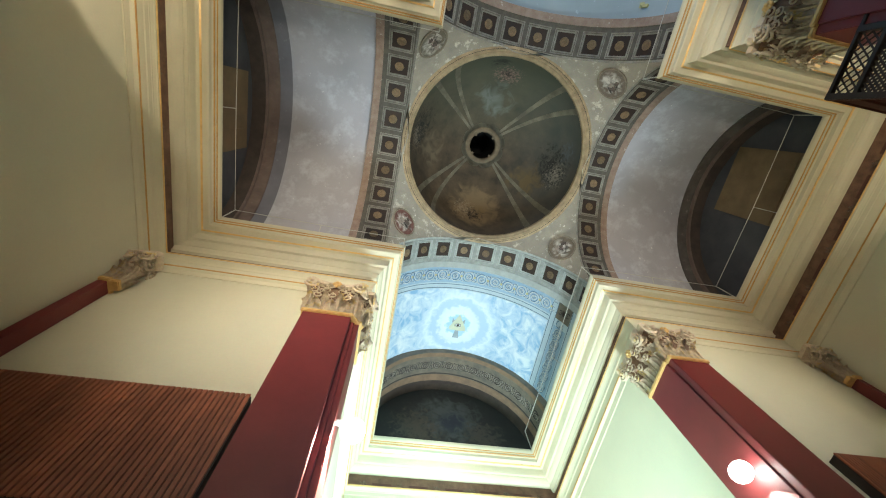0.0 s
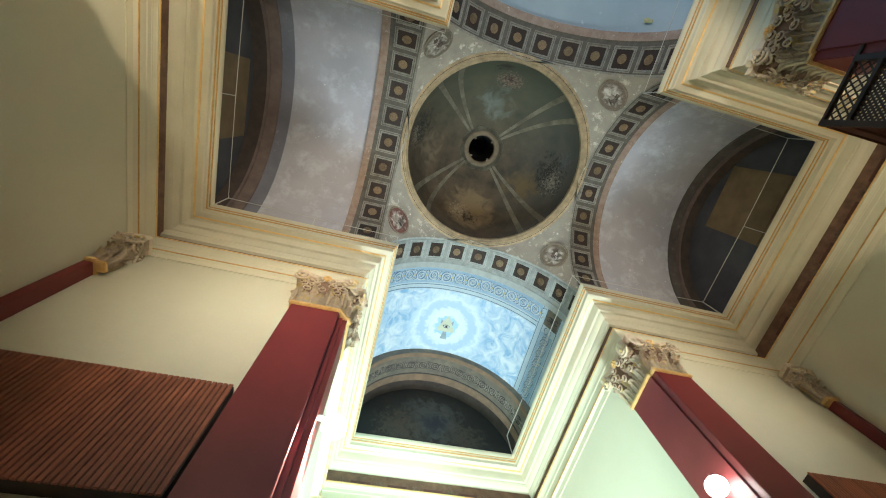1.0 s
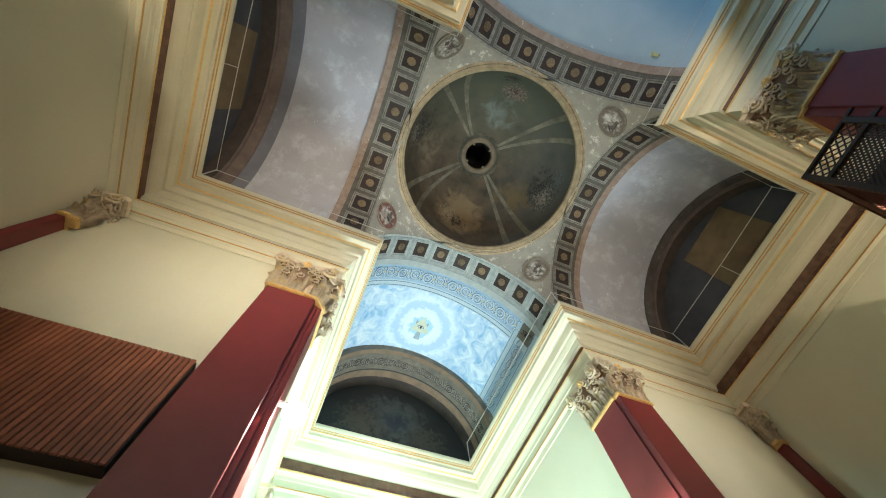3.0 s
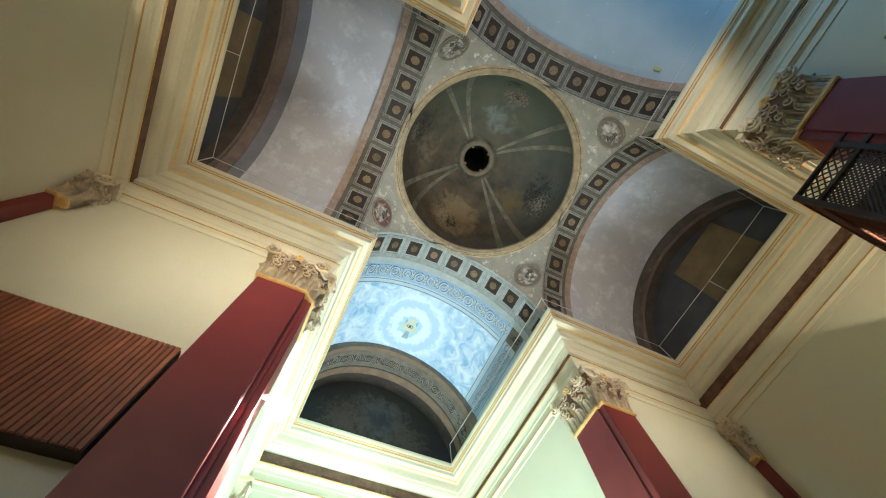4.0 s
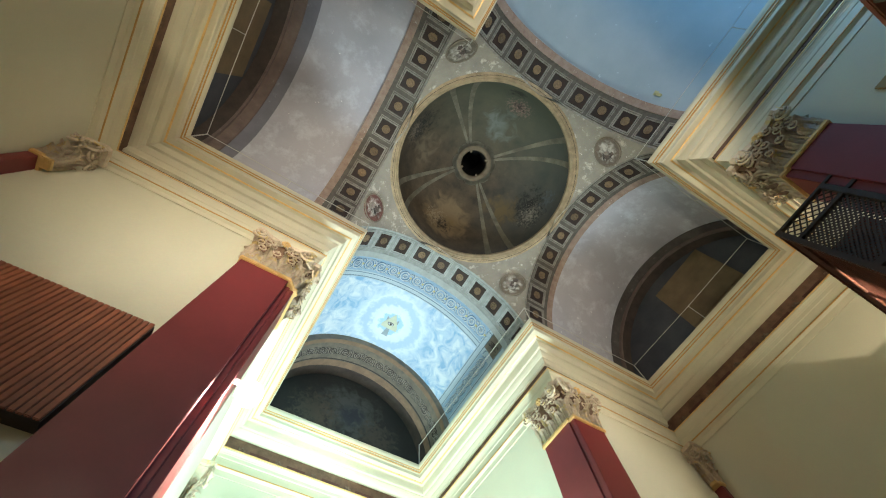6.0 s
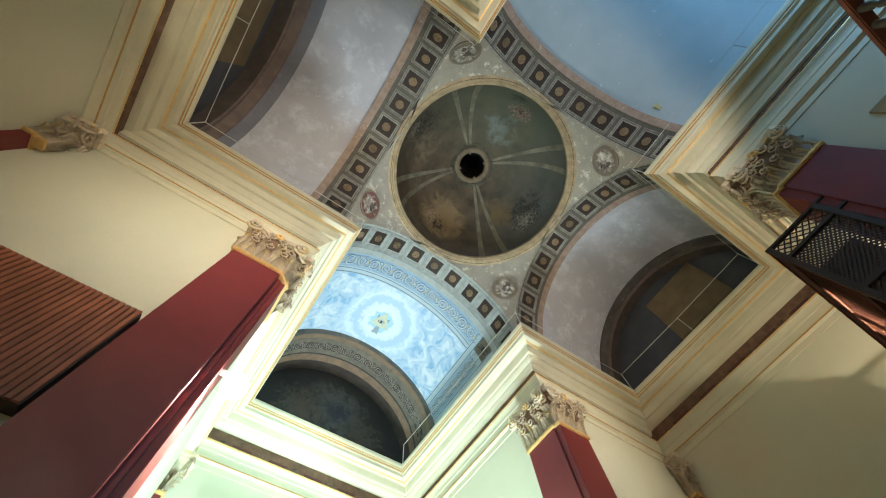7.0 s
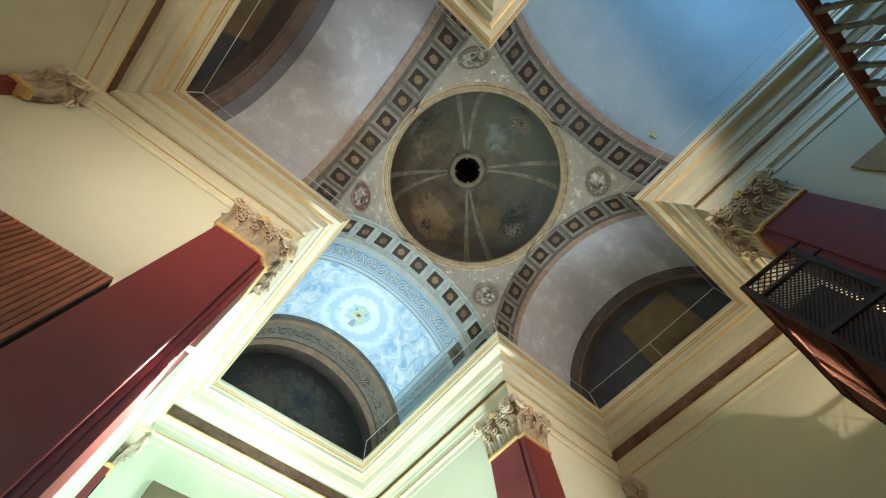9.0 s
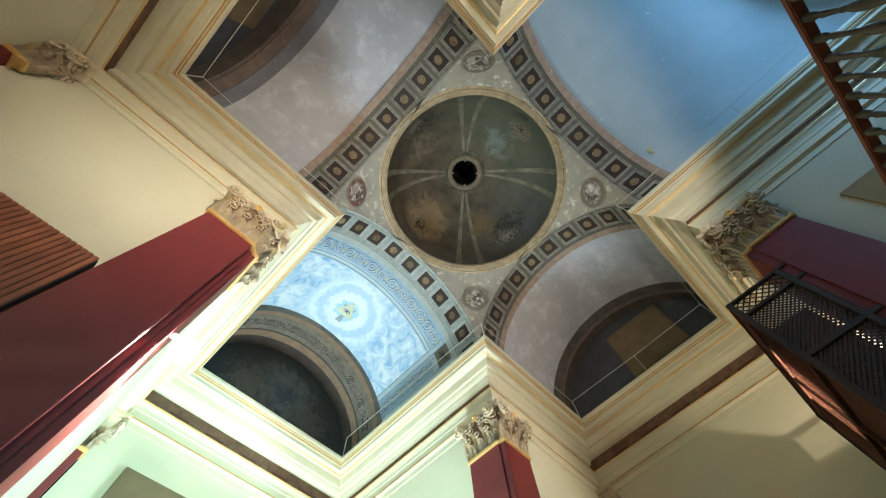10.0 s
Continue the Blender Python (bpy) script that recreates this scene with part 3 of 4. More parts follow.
M_CLOUD = cloud_material()
M_BLUEBAND = mat("blue_scroll_ground", (0.36, 0.52, 0.68), 0.8, vary=0.2, scale=4, second=(0.30, 0.45, 0.62))
M_BLUELINE = mat("dark_blue_line_paint", (0.10, 0.17, 0.27), 0.8, vary=0.2)
M_BLUESCROLL = mat("slate_blue_scroll_paint", (0.15, 0.27, 0.42), 0.8, vary=0.25, scale=7)
M_DOTGOLD = mat("pale_gold_dot_paint", (0.62, 0.58, 0.30), 0.7, vary=0.2, scale=9)
M_PALELINE = mat("pale_scroll_paint", (0.62, 0.70, 0.74), 0.8, vary=0.15, scale=8)
M_GREYBAND = mat("taupe_scroll_ground", (0.24, 0.205, 0.155), 0.8, vary=0.2, scale=4, second=(0.14, 0.125, 0.105))
M_UMBERLINE = mat("umber_line_paint", (0.06, 0.05, 0.045), 0.8, vary=0.2)
M_TAUPELINE = mat("pale_taupe_paint", (0.36, 0.33, 0.28), 0.8, vary=0.2, scale=8)
fv = bpy.data.objects["ceiling_front"]
R1 = WX - 0.001
PANEL = 58
part("painted_sky", strip("y", 3.98, 6.02, R1, -PANEL, PANEL), M_CLOUD, fv, "painted blue sky with white clouds")
part("scroll_band", strip("y", 3.32, 3.78, R1, -PANEL, PANEL), M_BLUEBAND, fv, "blue painted scrollwork band")
for sgn in (-1, 1):
    part("scroll_band", strip("y", 3.98, 6.02, R1, sgn * 63, sgn * 73, 8), M_BLUEBAND, fv, "blue painted scrollwork band")
    part("corner_square", strip("y", 3.32, 3.78, R1, sgn * 62.5, sgn * 73.5, 8), M_GREYBAND, fv, "taupe painted square")
    for a in (PANEL + 0.6, 62.2, 73.8):
        part("border_line", strip("y", 3.26, 6.02, R1 - 0.002, sgn * a, sgn * (a + 0.35), 1), M_BLUELINE, fv)
for u in (3.27, 3.82, 3.94):
    part("border_line", strip("y", u, u + 0.016, R1 - 0.002, -PANEL, PANEL), M_BLUELINE, fv)
part("border_band", strip("y", 3.14, 3.25, R1, -75, 75), M_PALELINE, fv)


def flat_poly(pts, h=0.004):
    bm = bmesh.new()
    v0 = [bm.verts.new((x, y, 0)) for x, y in pts]
    v1 = [bm.verts.new((x, y, h)) for x, y in pts]
    bm.faces.new(v0[::-1])
    bm.faces.new(v1)
    for i in range(len(pts)):
        j = (i + 1) % len(pts)
        bm.faces.new((v0[i], v0[j], v1[j], v1[i]))
    return bm


def oval(rx, ry, n=20, cx=0, cy=0):
    return [(cx + rx * math.cos(2 * math.pi * i / n), cy + ry * math.sin(2 * math.pi * i / n)) for i in range(n)]


def scroll_mesh(name, material, size=0.17, w=0.014):
    """One ring of the scrollwork with a flower in it and two curling stems."""
    bm = bmesh.new()
    add_ring(bm, size * 0.62, w, 0.0, 18, 0.8)
    add_ring(bm, size * 0.30, w * 0.8, 0.0, 12, 0.8)
    for k in range(6):
        a = k * math.pi / 3
        add_tube(bm, [(size * 0.1 * math.cos(a), size * 0.1 * math.sin(a), 0), (size * 0.24 * math.cos(a), size * 0.24 * math.sin(a), 0)], w * 0.7, 4)
    for sg in (-1, 1):
        pts = []
        for i in range(15):
            q = i / 14
            a = sg * (0.4 + 4.6 * q)
            rr = size * (0.60 - 0.44 * q)
            pts.append((sg * size * 1.25 + rr * math.cos(a) * sg, sg * size * 0.25 + rr * math.sin(a), 0))
        add_tube(bm, pts, [w * (1.0 - 0.5 * i / 14) for i in range(15)], 4)
        for q in range(3):
            cx, cy = sg * size * (0.75 + 0.42 * q), -sg * size * (0.62 - 0.1 * q)
            add_tube(bm, [(cx, cy, 0), (cx + size * 0.14, cy + sg * size * 0.12, 0), (cx + size * 0.2, cy + sg * size * 0.3, 0)], [w * 1.2, w, w * 0.3], 4)
    return mesh_of(name, bm, material)


ME_SC_DARK = scroll_mesh("scroll_ornament", M_BLUESCROLL, 0.225, 0.017)
ME_SC_PALE = scroll_mesh("scroll_ornament", M_PALELINE, 0.225, 0.017)
ME_DOT = mesh_of("gilt_dot", flat_poly(oval(0.034, 0.034, 10), 0.006), M_DOTGOLD)
shift = Matrix.Translation((0.014, 0.010, 0.002))
for i in range(13):
    th = radians(-PANEL + PANEL * 2 * (i + 0.5) / 13)
    m = on_vault("y", 3.55, th, R1 - 0.013) @ Matrix.Scale(-1 if i % 2 else 1, 4, (0, 1, 0))
    piece("scroll_ornament", ME_SC_DARK, fv, m)
    piece("scroll_ornament", ME_SC_PALE, fv, m @ shift)
    piece("gilt_dot", ME_DOT, fv, on_vault("y", 3.55, th + radians(PANEL / 13), R1 - 0.014))
for sgn in (-1, 1):
    for i in range(6):
        m = on_vault("y", 4.15 + 0.34 * i, radians(sgn * 68), R1 - 0.013) @ Matrix.Rotation(math.pi / 2, 4, "Z") @ Matrix.Scale(0.85, 4)
        piece("scroll_ornament", ME_SC_DARK, fv, m)
        piece("scroll_ornament", ME_SC_PALE, fv, m @ shift)
    piece("scroll_ornament", scroll_mesh("scroll_ornament", M_UMBERLINE, 0.10, 0.012), fv, on_vault("y", 3.55, radians(sgn * 68), R1 - 0.010))

# triangle with an eye and its rays
M_TRI = mat("pale_yellow_paint", (0.66, 0.72, 0.58), 0.8, vary=0.1, scale=6)
M_RAY = mat("grey_blue_ray_paint", (0.40, 0.50, 0.58), 0.8, vary=0.2, scale=6)


em = on_vault("y", EYE_Y, radians(0.5), WX - 0.012)
tri = part("painted_triangle", flat_poly([(0.31, -0.18), (0.0, 0.36), (-0.31, -0.18)], 0.006), M_TRI, fv, "pale triangle with an open eye")
tri.matrix_basis = em
for k, rot in enumerate((35, 145, 270)):
    a = radians(rot)
    ray = part("painted_ray", flat_poly([(0.18, -0.05), (0.44, -0.10), (0.44, 0.10), (0.18, 0.05)], 0.003), M_RAY, fv)
    ray.matrix_basis = em @ Matrix.Rotation(a, 4, "Z") @ Matrix.Translation((0, 0, -0.002))
for nm, pts, mt, h in (("eye_lid", oval(0.105, 0.055), M_UMBERLINE, 0.009), ("eye_white", oval(0.09, 0.040), M_PALELINE, 0.012), ("iris", oval(0.036, 0.036, 14), M_UMBERLINE, 0.015)):
    part(nm, flat_poly(pts, h), mt, tri)

# the scrolled rib that ends the front vault
RF = WX - 0.20
M_TANBAND = mat("warm_tan_band_paint", (0.31, 0.205, 0.13), 0.8, vary=0.25, scale=5, second=(0.22, 0.145, 0.095))
rib = structure(smooth(link("end_arch_front", shell("y", 6.02, FRONT + PW, RF, WX + 0.1), M_GREYBAND)), "taupe rib with painted scrollwork before the altar lunette", "arch")
part("scroll_band", strip("y", 6.20, 6.72, RF - 0.001, -88, 88), M_GREYBAND, rib)
part("rose_band", strip("y", 6.80, 7.02, RF - 0.001, -88, 88), M_TANBAND, rib)
part("inner_band", strip("y", 7.03, FRONT + PW - 0.02, RF - 0.001, -88, 88), M_DARKRIB, rib, "dark umber band beside the mural")
part("rose_band", strip("y", 6.03, 6.16, RF - 0.001, -88, 88), M_TANBAND, rib)
part("rose_band", strip("y", 6.74, 6.78, RF - 0.001, -88, 88), M_UMBERLINE, rib)
ME_SG_DARK = scroll_mesh("scroll_ornament", M_UMBERLINE, 0.172, 0.016)
ME_SG_PALE = scroll_mesh("scroll_ornament", M_TAUPELINE, 0.172, 0.012)
for i in range(19):
    m = on_vault("y", 6.46, radians(-85.5 + 9.5 * i), RF - 0.013) @ Matrix.Scale(-1 if i % 2 else 1, 4, (0, 1, 0))
    piece("scroll_ornament", ME_SG_DARK, rib, m)
    piece("scroll_ornament", ME_SG_PALE, rib, m @ shift)

# ---------------------------------------------------------------- dome painting
def on_dome(az, q, lift=0.0):
    """A point inside the dome: azimuth and the share of the way from the rim to the oculus."""
    a = math.acos(0.40 / RD) * q
    r, h = (RD - lift) * math.cos(a), 0.06 + (DOME_H - lift) * math.sin(a)
    return Vector((r * math.cos(az), r * math.sin(az), ZR + h))


def dome_strip(az0, az1, width0, width1):
    bm = bmesh.new()
    rows = []
    for lift in (-0.01, 0.008):
        for side in (-1, 1):
            row = []
            for i in range(17):
                q = 0.01 + 0.97 * i / 16
                az = az0 + (az1 - az0) * i / 16
                w = width0 + (width1 - width0) * i / 16
                r = max(0.3, on_dome(az, q).xy.length)
                row.append(bm.verts.new(on_dome(az + side * w / 2 / r, q, lift)))
            rows.append(row)
    for p, q in ((0, 1), (2, 3), (0, 2), (1, 3)):
        for i in range(16):
            bm.faces.new((rows[p][i], rows[p][i + 1], rows[q][i + 1], rows[q][i]))
    for i in (0, 16):
        bm.faces.new((rows[0][i], rows[1][i], rows[3][i], rows[2][i]))
    bmesh.ops.recalc_face_normals(bm, faces=bm.faces)
    return bm


def dc(az, q):
    return tuple(on_dome(radians(az), q))


DM = mural("painted_dome_scenes", (0.175, 0.125, 0.078), (0.036, 0.028, 0.021),
           [(dc(92, 0.45), 1.10, (0.23, 0.16, 0.09), 0.64, 2.5), (dc(100, 0.40), 0.62, (0.34, 0.27, 0.185), 0.78, 16.0), (dc(92, 0.36), 0.60, (0.035, 0.026, 0.02), 0.80, 13.0), (dc(84, 0.44), 0.45, (0.22, 0.15, 0.07), 0.82, 12.0),
            (dc(5, 0.36), 0.95, (0.022, 0.02, 0.018), 0.74, 9.0), (dc(10, 0.30), 0.80, (0.27, 0.235, 0.19), 0.84, 18.0), (dc(30, 0.55), 0.8, (0.15, 0.105, 0.05), 0.70, 3.0), (dc(-8, 0.22), 0.6, (0.10, 0.11, 0.12), 0.82, 12.0),
            (dc(185, 0.32), 1.0, (0.022, 0.022, 0.02), 0.76, 9.0), (dc(180, 0.26), 0.80, (0.24, 0.19, 0.145), 0.86, 18.0), (dc(170, 0.55), 0.8, (0.17, 0.13, 0.085), 0.74, 3.0),
            (dc(272, 0.36), 0.62, (0.31, 0.20, 0.165), 0.78, 15.0), (dc(272, 0.36), 0.55, (0.05, 0.04, 0.032), 0.84, 13.0), (dc(268, 0.66), 0.8, (0.17, 0.185, 0.165), 0.72, 3.0), (dc(262, 0.18), 0.5, (0.045, 0.045, 0.035), 0.78, 9.0)],
           scale=1.9, tint=[("Y", 0.2, -2.0, (0.100, 0.118, 0.083), 0.68), ("X", 0.6, 2.3, (0.078, 0.097, 0.099), 0.55)])
dome.data.materials[0] = DM
M_RIBPAINT = mat("faded_rib_paint", (0.29, 0.26, 0.19), 0.8, vary=0.35, scale=3, second=(0.15, 0.13, 0.095))
for k in range(4):
    az = radians(45 + 90 * k)
    for sg in (-1, 1):
        part("painted_rib", dome_strip(az + sg * 0.15, az + sg * 0.07, 0.17, 0.065), M_RIBPAINT, dome)
M_OCULUS = mat("worn_oculus_ring", (0.28, 0.215, 0.14), 0.75, vary=0.3, scale=6, second=(0.19, 0.14, 0.09))
ZO = on_dome(0, 1.0).z
oc = [(0.40, -0.03), (0.43, -0.06), (0.49, -0.07), (0.54, -0.05), (0.55, 0.02), (0.42, 0.10), (0.40, 0.10)]
part("oculus_ring", lathe(oc, 48, ZO), M_OCULUS, dome, "worn ochre ring round the oculus")
bm = bmesh.new()
low, high = [], []
for i in range(96):
    a = 2 * math.pi * i / 96
    r = 0.60 + 0.085 * abs(math.sin(4 * a)) ** 0.6
    for rr, row in ((0.52, low), (r, high)):
        h = ZR + 0.06 + (DOME_H) * math.sqrt(max(0.0, 1 - (rr / RD) ** 2)) - 0.012
        row.append(bm.verts.new((rr * math.cos(a), rr * math.sin(a), h)))
for i in range(96):
    bm.faces.new((low[i], low[(i + 1) % 96], high[(i + 1) % 96], high[i]))
bmesh.ops.solidify(bm, geom=bm.faces[:], thickness=0.012)
part("scalloped_border", bm, M_RIBPAINT, dome)
for k in range(4):
    a = radians(90 * k + 45)
    o = part("tooth", box(-0.035, -0.03, -0.03, 0.035, 0.03, 0.05, 0.008), M_OCULUS, dome)
    o.matrix_basis = Matrix.Translation((0.385 * math.cos(a), 0.385 * math.sin(a), ZO - 0.01)) @ Matrix.Rotation(a, 4, "Z")
structure(link("lantern", lathe([(0.42, 0.0), (0.42, 1.4), (0.02, 1.6), (0.02, 1.7), (0.55, 1.5), (0.55, 0.05)], 32, ZO + 0.06), M_BLACK), "dark unlit lantern shaft above the oculus", "lantern")
part("ring_line", lathe([(2.366, -0.060), (2.378, -0.072), (2.384, -0.03), (2.366, -0.03)], 96, ZR), M_UMBERLINE, bpy.data.objects["dome_ring"])

# painted medallions on the pendentives
M_FLESH = mat("faded_flesh_paint", (0.52, 0.46, 0.40), 0.8, vary=0.5, scale=12, second=(0.30, 0.23, 0.19))
M_FLESHDARK = mat("faded_umber_paint", (0.24, 0.18, 0.15), 0.8, vary=0.5, scale=12, second=(0.09, 0.07, 0.06))
M_MEDRIM = mat("faded_medallion_rim", (0.34, 0.28, 0.21), 0.8, vary=0.3, scale=10)
MED_TONES = (((0.24, 0.10, 0.08), "red and white"), ((0.27, 0.21, 0.155), "umber and white"), ((0.27, 0.215, 0.175), "grey and rose"), ((0.23, 0.20, 0.155), "grey and green"))
for (sx, sy), (tone, words) in zip(((-1, 1), (1, 1), (1, -1), (-1, -1)), MED_TONES):
    d = Vector((sx * 1.0, sy * 0.97, 0.80)).normalized()
    p = Vector((0, 0, ZS)) + d * (RS - 0.035)
    mm = mural("medallion_paint", tone, tuple(c * 0.55 for c in tone), [(tuple(p), 0.34, (0.66, 0.62, 0.56), 0.66, 7.0), (tuple(p + Vector((0.06, 0.05, 0))), 0.30, (0.05, 0.04, 0.035), 0.74, 9.0)], scale=5)
    med = structure(link("medallion", flat_poly(oval(0.32, 0.36, 28), 0.03), mm), "round painted medallion in faded %s" % words, "medallion")
    med.matrix_basis = Matrix.Translation(p) @ (-d).to_track_quat("Z", "Y").to_matrix().to_4x4()
    rimb = bmesh.new()
    add_ring(rimb, 0.345, 0.018, 0.03, 28, 0.7)
    part("rim", rimb, M_MEDRIM, med)
    # a few loose brushed shapes in the painted field
    rnd = random.Random(int(10 + 3 * sx + sy))
    for k in range(5):
        a, q, w = rnd.uniform(0, 6.28), rnd.uniform(0.02, 0.17), rnd.uniform(0.05, 0.095)
        pts = [(q * math.cos(a) + w * rnd.uniform(0.5, 1.2) * math.cos(t), q * math.sin(a) + w * rnd.uniform(0.5, 1.3) * math.sin(t)) for t in [2 * math.pi * j / 14 for j in range(14)]]
        part("painted_shape", flat_poly(pts, 0.032 + 0.0007 * k), M_FLESH if k % 2 else M_FLESHDARK, med)

# ---------------------------------------------------------------- capitals and pilasters
CAP_H = 0.77
ZC = Z0 - 1.565 - CAP_H        # foot of the capitals


def leaf_mesh(w, h, out, lobes=5, curl=0.35):
    """An acanthus leaf standing on its foot, facing -y, with a lobed edge, a rib and a curled tip."""
    bm = bmesh.new()
    rows = []
    nu, nv = 8, 10
    for i in range(nv + 1):
        v = i / nv
        width = w * (0.66 + 0.34 * math.sin(math.pi * v) - 0.26 * v * v) * (0.88 + 0.30 * abs(math.sin(lobes * math.pi * v)))
        row = []
        for j in range(nu + 1):
            u = j / nu * 2 - 1
            bow = out * (0.25 * v + 0.75 * max(0.0, v - 0.45) ** 2 * 3.3) + 0.011 * math.cos(u * math.pi * 3.0) - 0.035 * u * u + 0.004 * math.sin(v * 18)
            drop = curl * h * max(0.0, v - 0.72) ** 2 * 6
            row.append(bm.verts.new((u * width / 2, -bow - 0.015, h * v - drop)))
        rows.append(row)
    for i in range(nv):
        for j in range(nu):
            bm.faces.new((rows[i][j], rows[i][j + 1], rows[i + 1][j + 1], rows[i + 1][j]))
    bmesh.ops.solidify(bm, geom=bm.faces[:], thickness=0.018)
    return bm


def volute_mesh(r=0.13, turns=2.2, sg=1, stem=True):
    """A scroll in the xz plane with a stem rising to it."""
    bm = bmesh.new()
    pts, rad = [], []
    for i in range(9 if stem else 0):
        q = i / 8
        pts.append((-sg * 0.13 * (1 - q) ** 1.3 - sg * r * 0.2, 0.05 - 0.07 * q, -0.26 * (1 - q) ** 1.0 + 0.02))
        rad.append((0.10 + 0.10 * q) * r)
    for i in range(28):
        q = i / 27
        a = math.pi / 2 - q * turns * 2 * math.pi
        rr = r * (1 - 0.82 * q)
        pts.append((sg * (rr * math.cos(a)), -0.02 - 0.05 * q, rr * math.sin(a) - r))
        rad.append((0.20 - 0.08 * q) * r)
    add_tube(bm, pts, rad, 6)
    eye = bmesh.ops.create_uvsphere(bm, u_segments=8, v_segments=6, radius=0.22 * r)
    bmesh.ops.translate(bm, verts=eye["verts"], vec=(0, -0.075, -r))
    return bm


def capital(width, depth, label):
    """Corinthian pilaster capital; its foot at z 0, its face towards -y, its back on the plane y = depth."""
    top = new("capital")
    tagged(top, label, "capital", group="pilaster capitals")
    w = width / 2
    bm = bmesh.new()
    rings = []
    for hz, fl, dp in ((0.0, 0.0, 0.0), (0.10, -0.01, 0.0), (0.45, 0.0, 0.02), (0.62, 0.04, 0.06), (0.68, 0.06, 0.08)):
        rings.append([bm.verts.new(p) for p in ((-w - fl, depth, hz), (-w - fl, -dp, hz), (w + fl, -dp, hz), (w + fl, depth, hz))])
    for a, b in zip(rings, rings[1:]):
        for k in range(4):
            bm.faces.new((a[k], a[(k + 1) % 4], b[(k + 1) % 4], b[k]))
    bm.faces.new(rings[0][::-1])
    bm.faces.new(rings[-1])
    part("bell", bm, M_BELL if width > 0.4 else M_CAPITAL, top)
    part("necking", box(-w - 0.03, -0.035, -0.045, w + 0.03, depth, 0.02, 0.012), M_GOLD, top, "bright gilded necking")
    # concave abacus
    bm = bmesh.new()
    prof = [(-w - 0.12, depth), (-w - 0.14, -0.13), (-w - 0.06, -0.17)] + [(x, -0.16 + 0.07 * (1 - (x / (w + 0.06)) ** 2)) for x in [(-0.6 + 0.2 * k) * w / 0.6 for k in range(1, 6)]] + [(w + 0.06, -0.17), (w + 0.14, -0.13), (w + 0.12, depth)]
    lo = [bm.verts.new((x, y, 0.69)) for x, y in prof]
    hi = [bm.verts.new((x * 1.02, y - 0.015 if y < depth else y, CAP_H)) for x, y in prof]
    bm.faces.new(lo[::-1])
    bm.faces.new(hi)
    for i in range(len(prof)):
        j = (i + 1) % len(prof)
        bm.faces.new((lo[i], lo[j], hi[j], hi[i]))
    bmesh.ops.recalc_face_normals(bm, faces=bm.faces)
    part("abacus", bm, M_CAPITAL, top)
    n = max(1, round(width / 0.23))
    for k in range(n):
        o = part("leaf", leaf_mesh(width / n * 0.90, 0.28, 0.10, 4, 0.5), M_CAPITAL, top)
        o.location = (-w + width * (k + 0.5) / n, 0.0, 0.01)
        smooth(o, 60)
    for k in range(n + 1):
        o = part("leaf", leaf_mesh(width / n * 0.70, 0.47, 0.17, 5, 0.55), M_CAPITAL, top)
        o.location = (-w + width * k / n, 0.012, 0.01)
        smooth(o, 60)
    for sg in (-1, 1):
        o = part("volute", volute_mesh(0.125, 2.2, sg), M_CAPITAL, top)
        o.location = (sg * (w + 0.02), -0.13, 0.70)
        smooth(o, 60)
        if width > 0.4:
            o = part("volute", volute_mesh(0.075, 1.8, -sg), M_CAPITAL, top)
            o.location = (sg * 0.10, -0.09, 0.69)
            smooth(o, 60)
        # side leaves towards the wall
        for hh, oy, out in ((0.44, depth * 0.35, 0.12), (0.26, depth * 0.75, 0.08)):
            o = part("leaf", leaf_mesh(0.15, hh, out), M_CAPITAL, top)
            o.matrix_basis = Matrix.Translation((sg * (w + 0.005), oy, 0.02)) @ Matrix.Rotation(sg * math.pi / 2, 4, "Z")
            smooth(o, 60)
    if width > 0.4:
        for vx, vz, sg in ((-0.22, 0.60, 1), (0.22, 0.60, -1), (-0.11, 0.53, -1), (0.11, 0.53, 1), (-0.29, 0.50, -1), (0.29, 0.50, 1), (-0.23, 0.36, 1), (0.0, 0.38, -1), (0.23, 0.36, -1)):
            o = part("tendril", volute_mesh(0.068, 1.7, sg, False), M_CAPITAL, top)
            o.matrix_basis = Matrix.Translation((vx, -0.085, vz))
            smooth(o, 60)
        f = bmesh.new()
        for k in range(6):
            a = k * math.pi / 3
            s = bmesh.ops.create_uvsphere(f, u_segments=7, v_segments=5, radius=0.036)
            bmesh.ops.translate(f, verts=s["verts"], vec=(0.045 * math.cos(a), 0, 0.045 * math.sin(a)))
        s = bmesh.ops.create_uvsphere(f, u_segments=8, v_segments=6, radius=0.03)
        bmesh.ops.translate(f, verts=s["verts"], vec=(0, -0.03, 0))
        o = part("fleuron", f, M_GOLD, top, "gilded flower")
        o.location = (0, -0.12, 0.70)
        smooth(o, 60)
    return top


def pilaster_mesh(width, depth):
    bm = bmesh.new()
    add_box(bm, -width / 2, 0, 0.45, width / 2, depth, ZC - 0.04, 0.008)
    return bm


